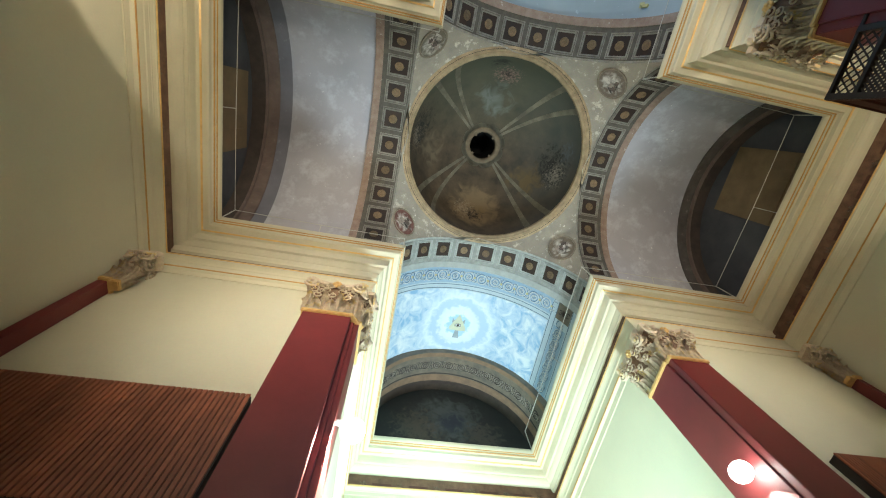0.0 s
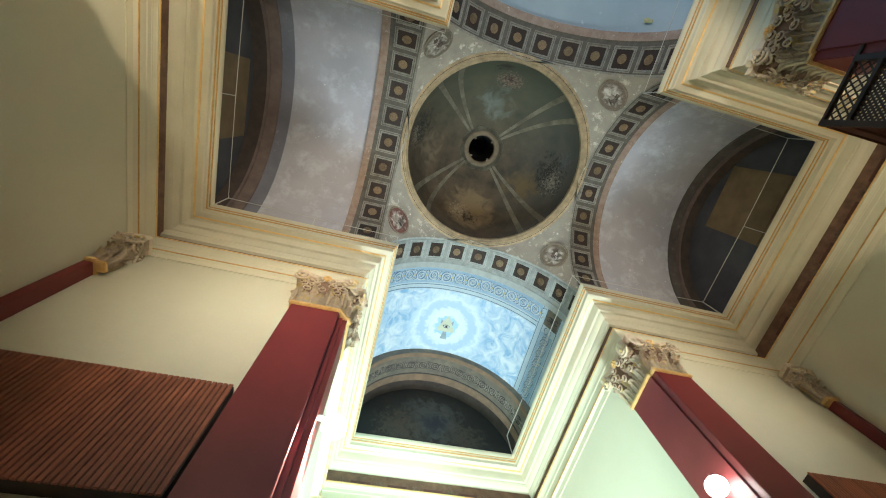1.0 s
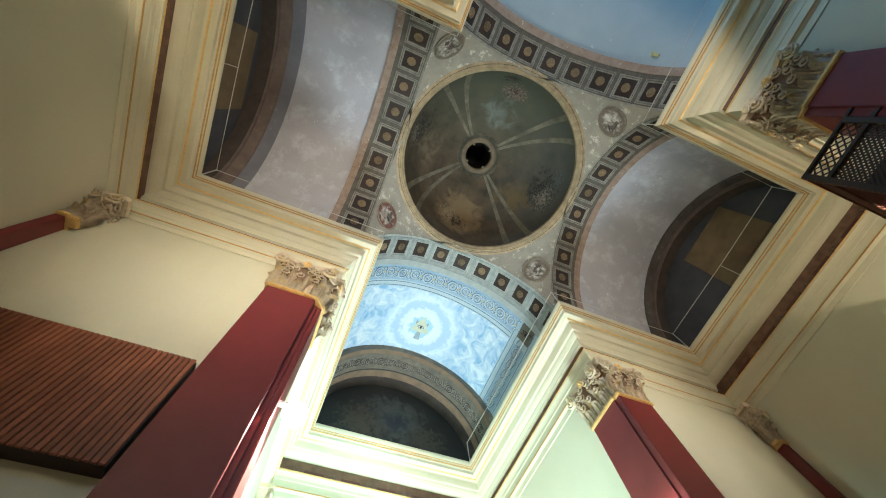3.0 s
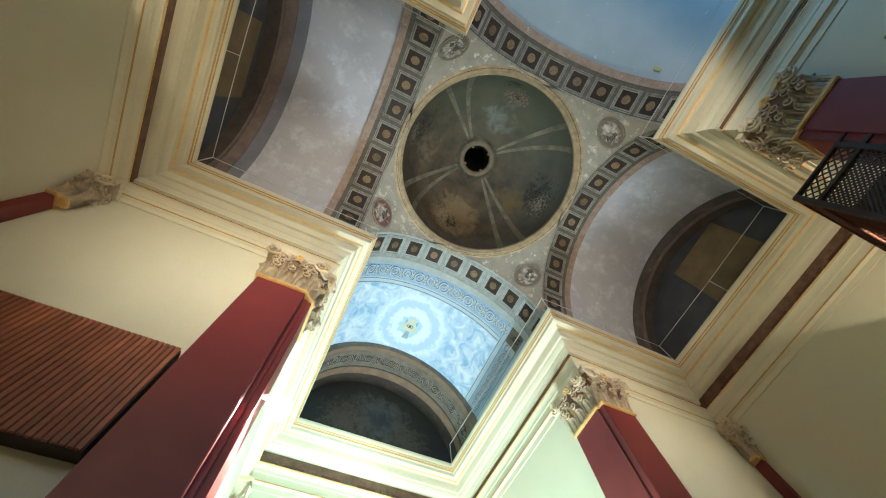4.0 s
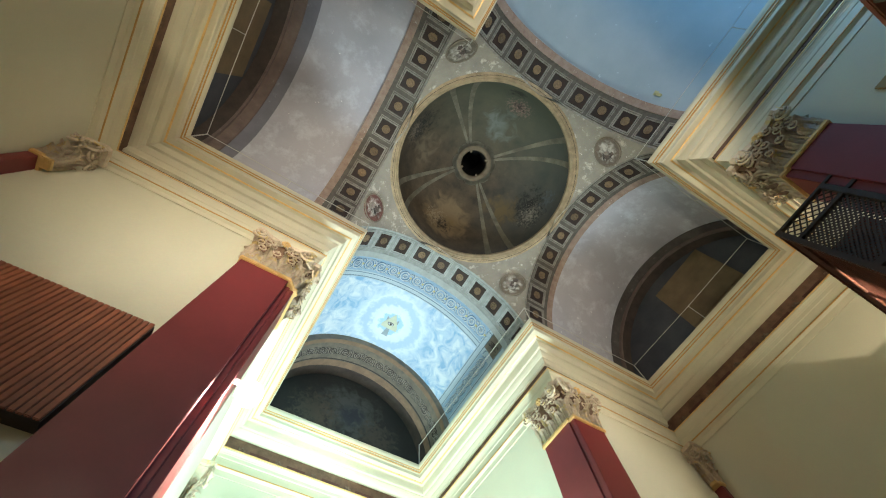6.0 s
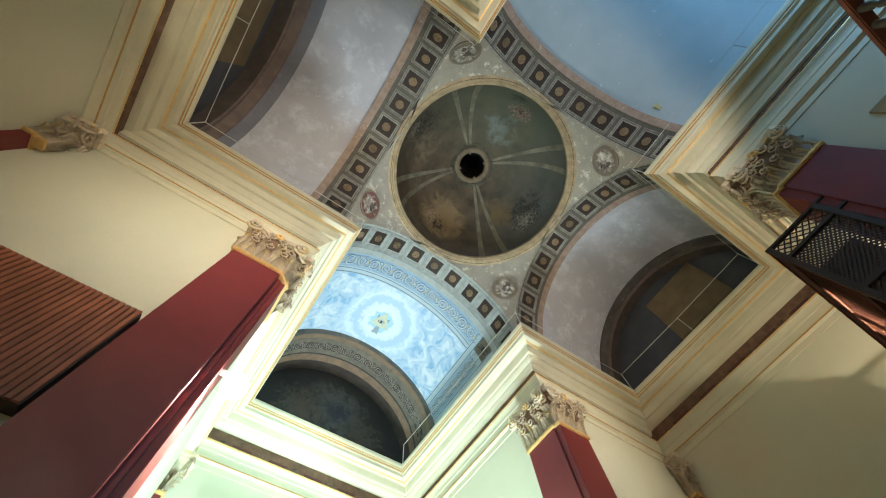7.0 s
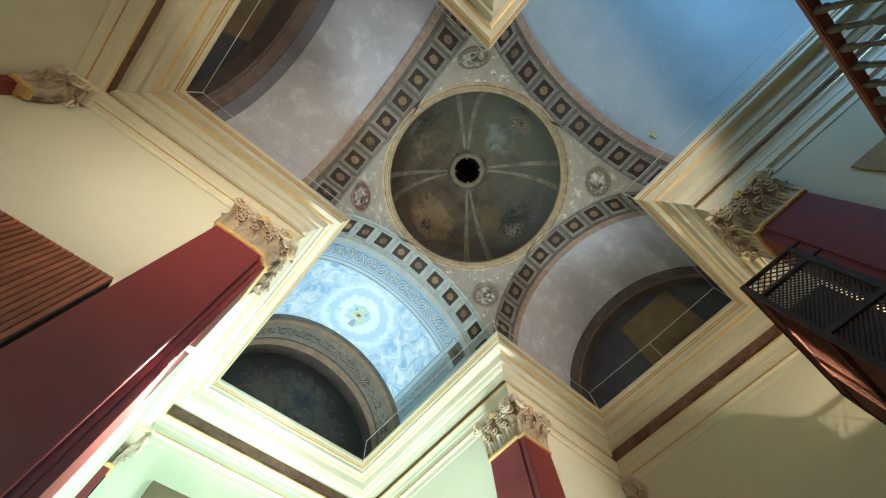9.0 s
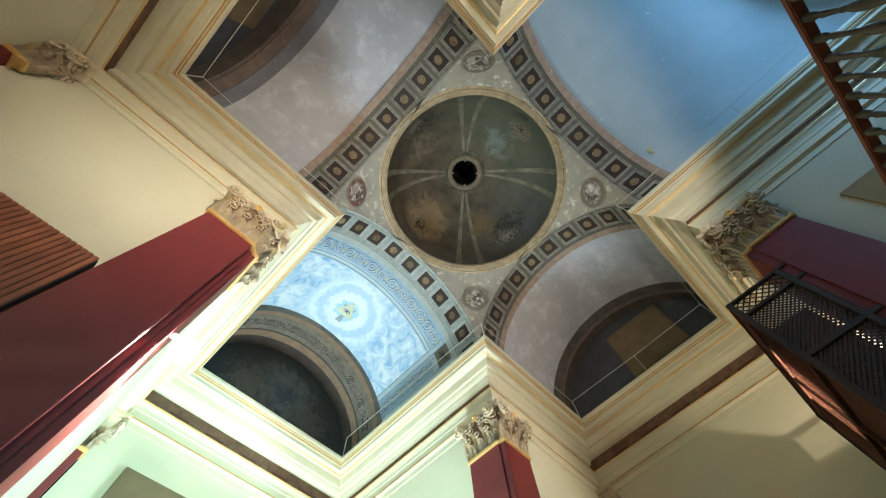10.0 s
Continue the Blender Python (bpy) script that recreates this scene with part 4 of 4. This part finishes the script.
PIL_W, PIL_D = 0.68, 0.12
cap0 = None
pil0 = None
PLACES = []
for sx in (-1, 1):
    for sy in (-1, 1):
        # face towards y = 0 (on the wall of a side arm) and face towards x = 0 (on the wall of the front or back arm)
        ax, bx = (2.77, WX - PIL_D) if sx > 0 else (3.03, FLX - 0.10) if sy > 0 else (2.96, 2.45)
        PLACES.append((Matrix.Translation((sx * ax, sy * (WY - PIL_D), 0)) @ Matrix.Rotation(0 if sy > 0 else math.pi, 4, "Z"), sx, sy))
        PLACES.append((Matrix.Translation((sx * bx, sy * 2.82, 0)) @ Matrix.Rotation(-sx * math.pi / 2, 4, "Z"), sx, sy))
for m, sx, sy in PLACES:
    if cap0 is None:
        cap0 = capital(PIL_W, PIL_D + 0.02, "antiqued gilt Corinthian capital with curling leaves")
        cap0.matrix_basis = m @ Matrix.Translation((0, 0, ZC))
        pil0 = new("pilaster")
        tagged(pil0, "tall flat pilaster painted oxblood red", "pilaster", group="red pilasters")
        part("shaft", pilaster_mesh(PIL_W, PIL_D), M_RED, pil0)
        part("plinth", box(-0.41, -0.05, 0, 0.41, PIL_D, 0.45, 0.015), M_STONE, pil0, "grey stone plinth")
        pil0.matrix_basis = m
    else:
        copy_thing(cap0, m @ Matrix.Translation((0, 0, ZC)))
        copy_thing(pil0, m)

for sx in (-1, 1):
    for sy in (-1, 1):
        structure(link("pier_corner", box(sx * (2.63 if (sx, sy) == (-1, 1) else 2.485), sy * 2.455, 0, sx * 2.75, sy * 2.60, ZC + 0.3, 0.004), M_RED), "oxblood red corner between two pilasters", "wall")

# narrow pilasters folded into the inner corners
cc0 = None
for sx, ex in ((-1, LEFT + PW), (1, RIGHT + PW)):
    for sy in (-1, 1):
        pl = new("corner_pilaster")
        tagged(pl, "narrow oxblood red pilaster folded into the corner", "pilaster", group="corner pilasters")
        x, y = sx * ex, sy * WY
        bm = bmesh.new()
        add_box(bm, x, y, 0, x - sx * 0.12, y - sy * 0.19, ZC - 0.04, 0.006)
        part("shaft", bm, M_RED, pl)
        for m in (Matrix.Translation((x - sx * 0.12, y - sy * 0.10, ZC)) @ Matrix.Rotation(-sx * math.pi / 2, 4, "Z"),):
            if cc0 is None:
                cc0 = capital(0.20, 0.12, "narrow antiqued gilt capital in the corner")
                cc0.matrix_basis = m
            else:
                copy_thing(cc0, m)
        copy_thing(cc0, Matrix.Translation((x - sx * 0.13, y - sy * 0.17, ZC)) @ Matrix.Rotation(0 if sy > 0 else math.pi, 4, "Z"))
for sx in (-1, 1):
    pl = new("corner_pilaster")
    tagged(pl, "narrow oxblood red pilaster folded into the corner", "pilaster", group="corner pilasters")
    x, y = sx * (WX if sx > 0 else FLX), FRONT + PW
    bm = bmesh.new()
    add_box(bm, x, y, 0, x - sx * 0.12, y - 0.19, ZC - 0.04, 0.006)
    part("shaft", bm, M_RED, pl)
    copy_thing(cc0, Matrix.Translation((x - sx * 0.12, y - 0.10, ZC)) @ Matrix.Rotation(-sx * math.pi / 2, 4, "Z"))

# small capitals filling the re-entrant corner between each pair of wide ones
for sx in (-1, 1):
    for sy in (-1, 1):
        copy_thing(cc0, Matrix.Translation((sx * (2.60 if (sx, sy) == (-1, 1) else 2.49), sy * 2.46, ZC)) @ Matrix.Rotation(math.atan2(-sy, -sx) + math.pi / 2, 4, "Z") @ Matrix.Scale(0.85, 4, (0, 1, 0)))

# rosettes and sunk dark red panels on the frieze
ME_FPANEL = mesh_of("frieze_panel", box(-0.22, -0.006, -0.045, 0.22, 0.006, 0.045, 0.004), mat("dark_red_panel_paint", (0.13, 0.045, 0.035), 0.7, vary=0.3, scale=9))
bm = bmesh.new()
for k in range(5):
    a = 2 * math.pi * k / 5
    add_tube(bm, [(0.02 * math.cos(a), -0.012, 0.02 * math.sin(a)), (0.055 * math.cos(a), -0.02, 0.05 * math.sin(a)), (0.085 * math.cos(a), -0.008, 0.075 * math.sin(a))], [0.014, 0.022, 0.006], 5)
M_FROSE = mat("umber_relief", (0.24, 0.16, 0.115), 0.7, vary=0.3, scale=14, second=(0.13, 0.08, 0.06))
ME_FROSE = mesh_of("frieze_rosette", bm, M_FROSE)
frz = bpy.data.objects["frieze"]
NP = len(PLAN)


def offset_plan(o):
    out = []
    for i in range(NP):
        a, p, c = Vector(PLAN[i - 1]), Vector(PLAN[i]), Vector(PLAN[(i + 1) % NP])
        d0, d1 = (p - a).normalized(), (c - p).normalized()
        out.append(p + (Vector((-d0.y, d0.x)) + Vector((-d1.y, d1.x))) * o)
    return out


wall_line = offset_plan(0.512)
for i in range(NP):
    a, b = wall_line[i], wall_line[(i + 1) % NP]
    d = (b - a).normalized()
    lng = (b - a).length
    cnt = max(1, round(lng / 0.78))
    for k in range(cnt):
        p = a + d * lng * (k + 0.5) / cnt
        if lng > 2:
            q = a + d * lng * (k + 1.0) / cnt
            if k < cnt - 1:
                piece("frieze_panel", ME_FPANEL, frz, Matrix.Translation((q.x, q.y, Z0 - 0.90)) @ Matrix.Rotation(math.atan2(d.y, d.x), 4, "Z"))
        piece("frieze_rosette", ME_FROSE, frz, Matrix.Translation((p.x, p.y, Z0 - 0.90)) @ Matrix.Rotation(math.atan2(d.y, d.x), 4, "Z"))

# ---------------------------------------------------------------- slatted boxes on the side walls
ME_SLAT = mesh_of("slat", box(-0.0215, -0.020, 0, 0.0215, 0.0, 1.17, 0.005), M_WOOD)
for sx, x0, x1 in ((-1, 3.40, LEFT + PW - 0.02), (1, 3.40, RIGHT + PW - 0.02)):
    sp = new("slatted_panel")
    tagged(sp, "reddish wooden box faced with vertical slats on the wall", "slatted panel", group="slatted panels")
    sp.location = (0, 0, 3.50)
    part("backing", box(sx * x0, WY - 0.12, 0.0, sx * x1, WY, 1.15), M_DARKWOOD, sp, "dark brown backing board")
    n = int((x1 - x0) / 0.050)
    for k in range(n):
        piece("slat", ME_SLAT, sp, Matrix.Translation((sx * (x0 + 0.03 + k * 0.050), WY - 0.12, 0.0)))

# ---------------------------------------------------------------- flood lights on the pilasters
M_EMIT = bpy.data.materials.new("lit_flood_glass")
M_EMIT.use_nodes = True
M_EMIT.node_tree.nodes["Principled BSDF"].inputs["Emission Color"].default_value = (0.9, 1.0, 0.93, 1)
M_EMIT.node_tree.nodes["Principled BSDF"].inputs["Emission Strength"].default_value = 30
M_HOUSING = mat("white_lamp_housing", (0.74, 0.74, 0.71), 0.45, metal=0.0, vary=0.1)
for sx in (-1, 1):
    fl = new("flood_light")
    tagged(fl, "small bright white flood light on the pilaster", "flood light", group="flood lights")
    fl.matrix_basis = Matrix.Translation((0.10 - FLX, 2.62, 4.68) if sx < 0 else (WX - PIL_D, 2.70, 4.68))
    part("bracket", box(0, -0.03, -0.02, -sx * 0.12, 0.03, 0.02, 0.006), M_HOUSING, fl)
    part("housing", box(-sx * 0.11, -0.08, -0.05, -sx * 0.26, 0.08, 0.0, 0.012), M_HOUSING, fl)
    bm = bmesh.new()
    bmesh.ops.create_uvsphere(bm, u_segments=20, v_segments=12, radius=0.13, matrix=Matrix.Translation((-sx * 0.19, -0.01, -0.10)) @ Matrix.Diagonal((1, 1.05, 0.85, 1)))
    smooth(part("glass", bm, M_EMIT, fl, "glowing white glass"), 80)

# ---------------------------------------------------------------- latticed wooden tribunes
def lattice_mesh(w, h, pitch, bar=0.012):
    """Crossed diagonal bars filling a rectangle in the xz plane."""
    bm = bmesh.new()
    for sg in (-1, 1):
        k = -h
        while k < w + h:
            x0, z0, x1, z1 = (k, 0, k + h, h) if sg > 0 else (k, h, k + h, 0)
            if x0 < 0:
                z0, x0 = (-x0, 0) if sg > 0 else (h + x0, 0)
            if x1 > w:
                z1, x1 = (z1 - (x1 - w), w) if sg > 0 else (z1 + (x1 - w), w)
            if x1 - x0 > 0.02:
                d = Vector((x1 - x0, 0, z1 - z0)).normalized() * bar * 0.5
                nrm = Vector((-d.z, 0, d.x))
                y0, y1 = (-0.006, 0.0) if sg > 0 else (0.0, 0.006)
                v = []
                for yy in (y0, y1):
                    for p in ((x0, z0, -1), (x1, z1, -1), (x1, z1, 1), (x0, z0, 1)):
                        v.append(bm.verts.new((p[0] + nrm.x * p[2], yy, p[1] + nrm.z * p[2])))
                for f in ((0, 1, 2, 3), (7, 6, 5, 4), (0, 4, 5, 1), (1, 5, 6, 2), (2, 6, 7, 3), (3, 7, 4, 0)):
                    bm.faces.new([v[q] for q in f])
            k += pitch
    return bm


def tribune(sx, x0, x1, zt, open_share, screen=0.0):
    """A closed wooden box on the back wall of a side arm, latticed at its end and front."""
    y0, y1 = -WY, -1.62
    hgt = 2.6
    tb = new("tribune")
    tagged(tb, "dark reddish wooden tribune with latticed sides", "tribune", group="tribunes")
    tb.location = (0, 0, zt - hgt)
    a, b = sx * x0, sx * x1
    for px, py in ((a, y1), (b, y1), (a, y0 + 0.16)):
        part("post", box(px - 0.035, py - 0.035, 0, px + 0.035, py + 0.035, hgt, 0.006), M_DARKWOOD, tb)
    for zz, t in ((hgt - 0.02, 0.04), (hgt - 0.30, 0.05), (1.45, 0.07), (0.70, 0.07), (0.0, 0.10)):
        part("rail", box(a - 0.03, y0, zz - t / 2, a + 0.03, y1, zz + t / 2, 0.005), M_DARKWOOD, tb)
        part("rail", box(a, y1 - 0.03, zz - t / 2, b, y1 + 0.03, zz + t / 2, 0.005), M_TRIB, tb, "reddish front rail")
    dep = y1 - y0 - 0.06
    for zz, hh, pitch in ((hgt - 0.275, 0.235, 0.095), (1.49, 0.78, 0.055), (0.74, 0.67, 0.055), (0.05, 0.61, 0.055)):
        o = part("lattice", lattice_mesh(dep, hh, pitch, 0.017 if pitch > 0.08 else 0.021), M_DARKWOOD, tb, "dark crossed lattice bars")
        o.matrix_basis = Matrix.Translation((a, y0 + 0.03, zz)) @ Matrix.Rotation(math.pi / 2, 4, "Z")
        if zz < hgt - 0.5 and zz > 1.0:
            for k in range(2):
                wd = (x1 - x0 - 0.14) * (open_share, 1 - open_share)[k]
                px = a + sx * 0.04 if k == 0 else b - sx * (0.04 + wd)
                px = px if sx > 0 else px - wd
                # solid share of the front added to keep bulb light off the end wall
                if k == 1:
                    part("panel", box(px, y1 - 0.012, zz, px + wd, y1 + 0.012, zz + hh, 0.004), M_TRIB, tb, "solid reddish front panel added to shade the end wall")
                    continue
                o = part("lattice", lattice_mesh(wd, hh, 0.075, 0.020), M_TRIB, tb, "reddish crossed lattice bars")
                o.matrix_basis = Matrix.Translation((px, y1, zz))
    for k in range(3):
        px = a + (b - a) * k / 2
        part("stile", box(px - 0.03, y1 - 0.02, 0, px + 0.03, y1 + 0.035, hgt, 0.006), M_TRIB, tb, "reddish front stile")
    # added boards keep the bulb's light off the pilaster and out of the lattice
    if screen:
        px = a + sx * screen
        part("inner_screen", box(px - 0.012, y0 + 0.14, 0, px + 0.012, y1 - 0.06, hgt - 0.02, 0.004), M_TRIB, tb, "dark board screen added inside the box to block lamp light")
        part("lid", box(px, y0 + 0.14, hgt - 0.03, px + sx * 0.48, y1 - 0.06, hgt - 0.008, 0.004), M_TRIB, tb, "dark board lid added over part of the box to block lamp light")
    part("front_board", box(a, y1 - 0.01, hgt - 0.27, b, y1 + 0.012, hgt - 0.03, 0.004), M_TRIB, tb)
    for k in range(9):
        zz = 0.10 + k * 0.065
        part("louvre", box(a + sx * 0.05, y1 - 0.04, zz, b - sx * 0.05, y1 + 0.05, zz + 0.022, 0.003), M_DARKWOOD, tb)
    part("lower_board", box(a, y1 - 0.05, 0, b, y1 - 0.026, 1.47, 0.003), M_TRIB, tb, "reddish boarded lower front")
    part("end_board", box(b - 0.02, y0, 0, b + 0.02, y1, hgt - 0.30, 0.004), M_TRIB, tb, "solid reddish end board")
    part("rail", box(b - 0.03, y0, hgt - 0.04, b + 0.03, y1, hgt, 0.005), M_TRIB, tb)
    o = part("lattice", lattice_mesh(dep, 0.26, 0.095, 0.017), M_DARKWOOD, tb, "dark crossed lattice bars")
    o.matrix_basis = Matrix.Translation((b, y0 + 0.03, hgt - 0.30)) @ Matrix.Rotation(math.pi / 2, 4, "Z")
    part("base", box(a, y0, -0.06, b, y1 + 0.02, -0.004, 0.01), M_DARKWOOD, tb, "dark plank underside")
    return tb


tribune(1, 2.44, 5.2, Z0 - 2.90, 0.68, 0.80)
tribune(-1, 3.3, 5.3, Z0 - 2.90, 0.5)

# ---------------------------------------------------------------- loft over the back arm
loft_y = -3.50
structure(link("loft_floor", box(-WX, -BACK - PW, 4.10, WX, loft_y + 0.08, 4.38), M_DARKWOOD), "dark wooden floor of the choir loft", "loft")
bal = new("balustrade")
tagged(bal, "dark wooden loft balustrade with turned balusters", "balustrade")
bal.location = (0, loft_y, 4.38)
part("handrail", box(-WX, -0.06, 0.86, WX, 0.06, 0.93, 0.012), M_WOOD, bal, "reddish brown handrail")
part("bottom_rail", box(-WX, -0.05, 0.0, WX, 0.05, 0.10, 0.01), M_WOOD, bal)
prof = [(0.040, 0.10), (0.040, 0.17), (0.022, 0.19), (0.034, 0.22), (0.046, 0.30), (0.050, 0.36), (0.040, 0.44), (0.022, 0.50), (0.030, 0.52), (0.022, 0.54), (0.026, 0.62), (0.034, 0.70), (0.022, 0.73), (0.036, 0.76), (0.042, 0.78), (0.042, 0.86)]
bm = lathe(prof, 12, 0.0, closed=False)
bmesh.ops.holes_fill(bm, edges=bm.edges[:])
M_BALUSTER = mat("pale_worn_baluster_paint", (0.17, 0.145, 0.10), 0.6, vary=0.3, scale=9, second=(0.10, 0.08, 0.055), random_piece=0.15)
ME_BAL = mesh_of("baluster", bm, M_BALUSTER)
for p in ME_BAL.polygons:
    p.use_smooth = True
for k in range(20):
    piece("baluster", ME_BAL, bal, Matrix.Translation((-2.2 + 0.2315 * k, 0, 0)))

# hung boards
hb = structure(link("wall_board", box(WX, -3.70, 5.35, WX - 0.03, -5.6, 6.34, 0.004), mat("ochre_board", (0.42, 0.28, 0.09), 0.7, vary=0.2, scale=2, second=(0.33, 0.21, 0.07))), "tan board on the loft's side wall", "board")
fb = structure(link("altar_board", box(-1.86, FRONT + PW, 1.2, 1.86, FRONT + PW - 0.14, 6.58, 0.01), mat("dark_tan_panel", (0.17, 0.12, 0.06), 0.6, vary=0.25, scale=2)), "dark tan panel behind the altar", "board")

# ---------------------------------------------------------------- wires above the cornice
wr = new("wire_railing")
tagged(wr, "thin pale wire strung on rods along the cornice", "wire")
inset = offset_plan(0.03)
CONVEX = {2, 5, 8, 11}
for i in range(NP):
    p, q = inset[i], inset[(i + 1) % NP]
    h0, h1 = [0.50 if k % NP in CONVEX else 0.64 for k in (i, i + 1)]
    bm = bmesh.new()
    add_tube(bm, [(p.x, p.y, Z0 - 0.01), (p.x, p.y, Z0 + h0 + 0.02)], 0.011, 6)
    part("rod", bm, M_WIRE, wr)
    bm = bmesh.new()
    mid = (p + q) / 2
    add_tube(bm, [(p.x, p.y, Z0 + h0), (mid.x, mid.y, Z0 + (h0 + h1) / 2 - 0.03), (q.x, q.y, Z0 + h1)], 0.007, 5)
    if i == 0:
        bm.free()
        continue
    part("wire", bm, M_WIRE, wr)
    bm = bmesh.new()
    d = (q - p).normalized()
    o = mid + Vector((-d.y, d.x)) * 0.35
    add_tube(bm, [(mid.x, mid.y, Z0 + (h0 + h1) / 2 - 0.03), (o.x, o.y, Z0)], 0.008, 5)
    part("stay", bm, M_WIRE, wr)

# small fitting at the springing of the back vault
ft = new("ceiling_fitting")
tagged(ft, "small pale brass fitting on the blue vault", "fitting")
ft.matrix_basis = on_vault("y", -3.54, radians(56), WX)
part("plate", box(-0.05, -0.05, 0.0, 0.05, 0.05, 0.02, 0.004), M_DOTGOLD, ft)
bm = bmesh.new()
add_tube(bm, [(0, 0, 0.01), (0.02, -0.02, 0.09), (0.12, -0.05, 0.11)], 0.012, 6)
part("arm", bm, M_DOTGOLD, ft)
part("head", box(0.08, -0.085, 0.085, 0.20, -0.02, 0.14, 0.008), M_DOTGOLD, ft)
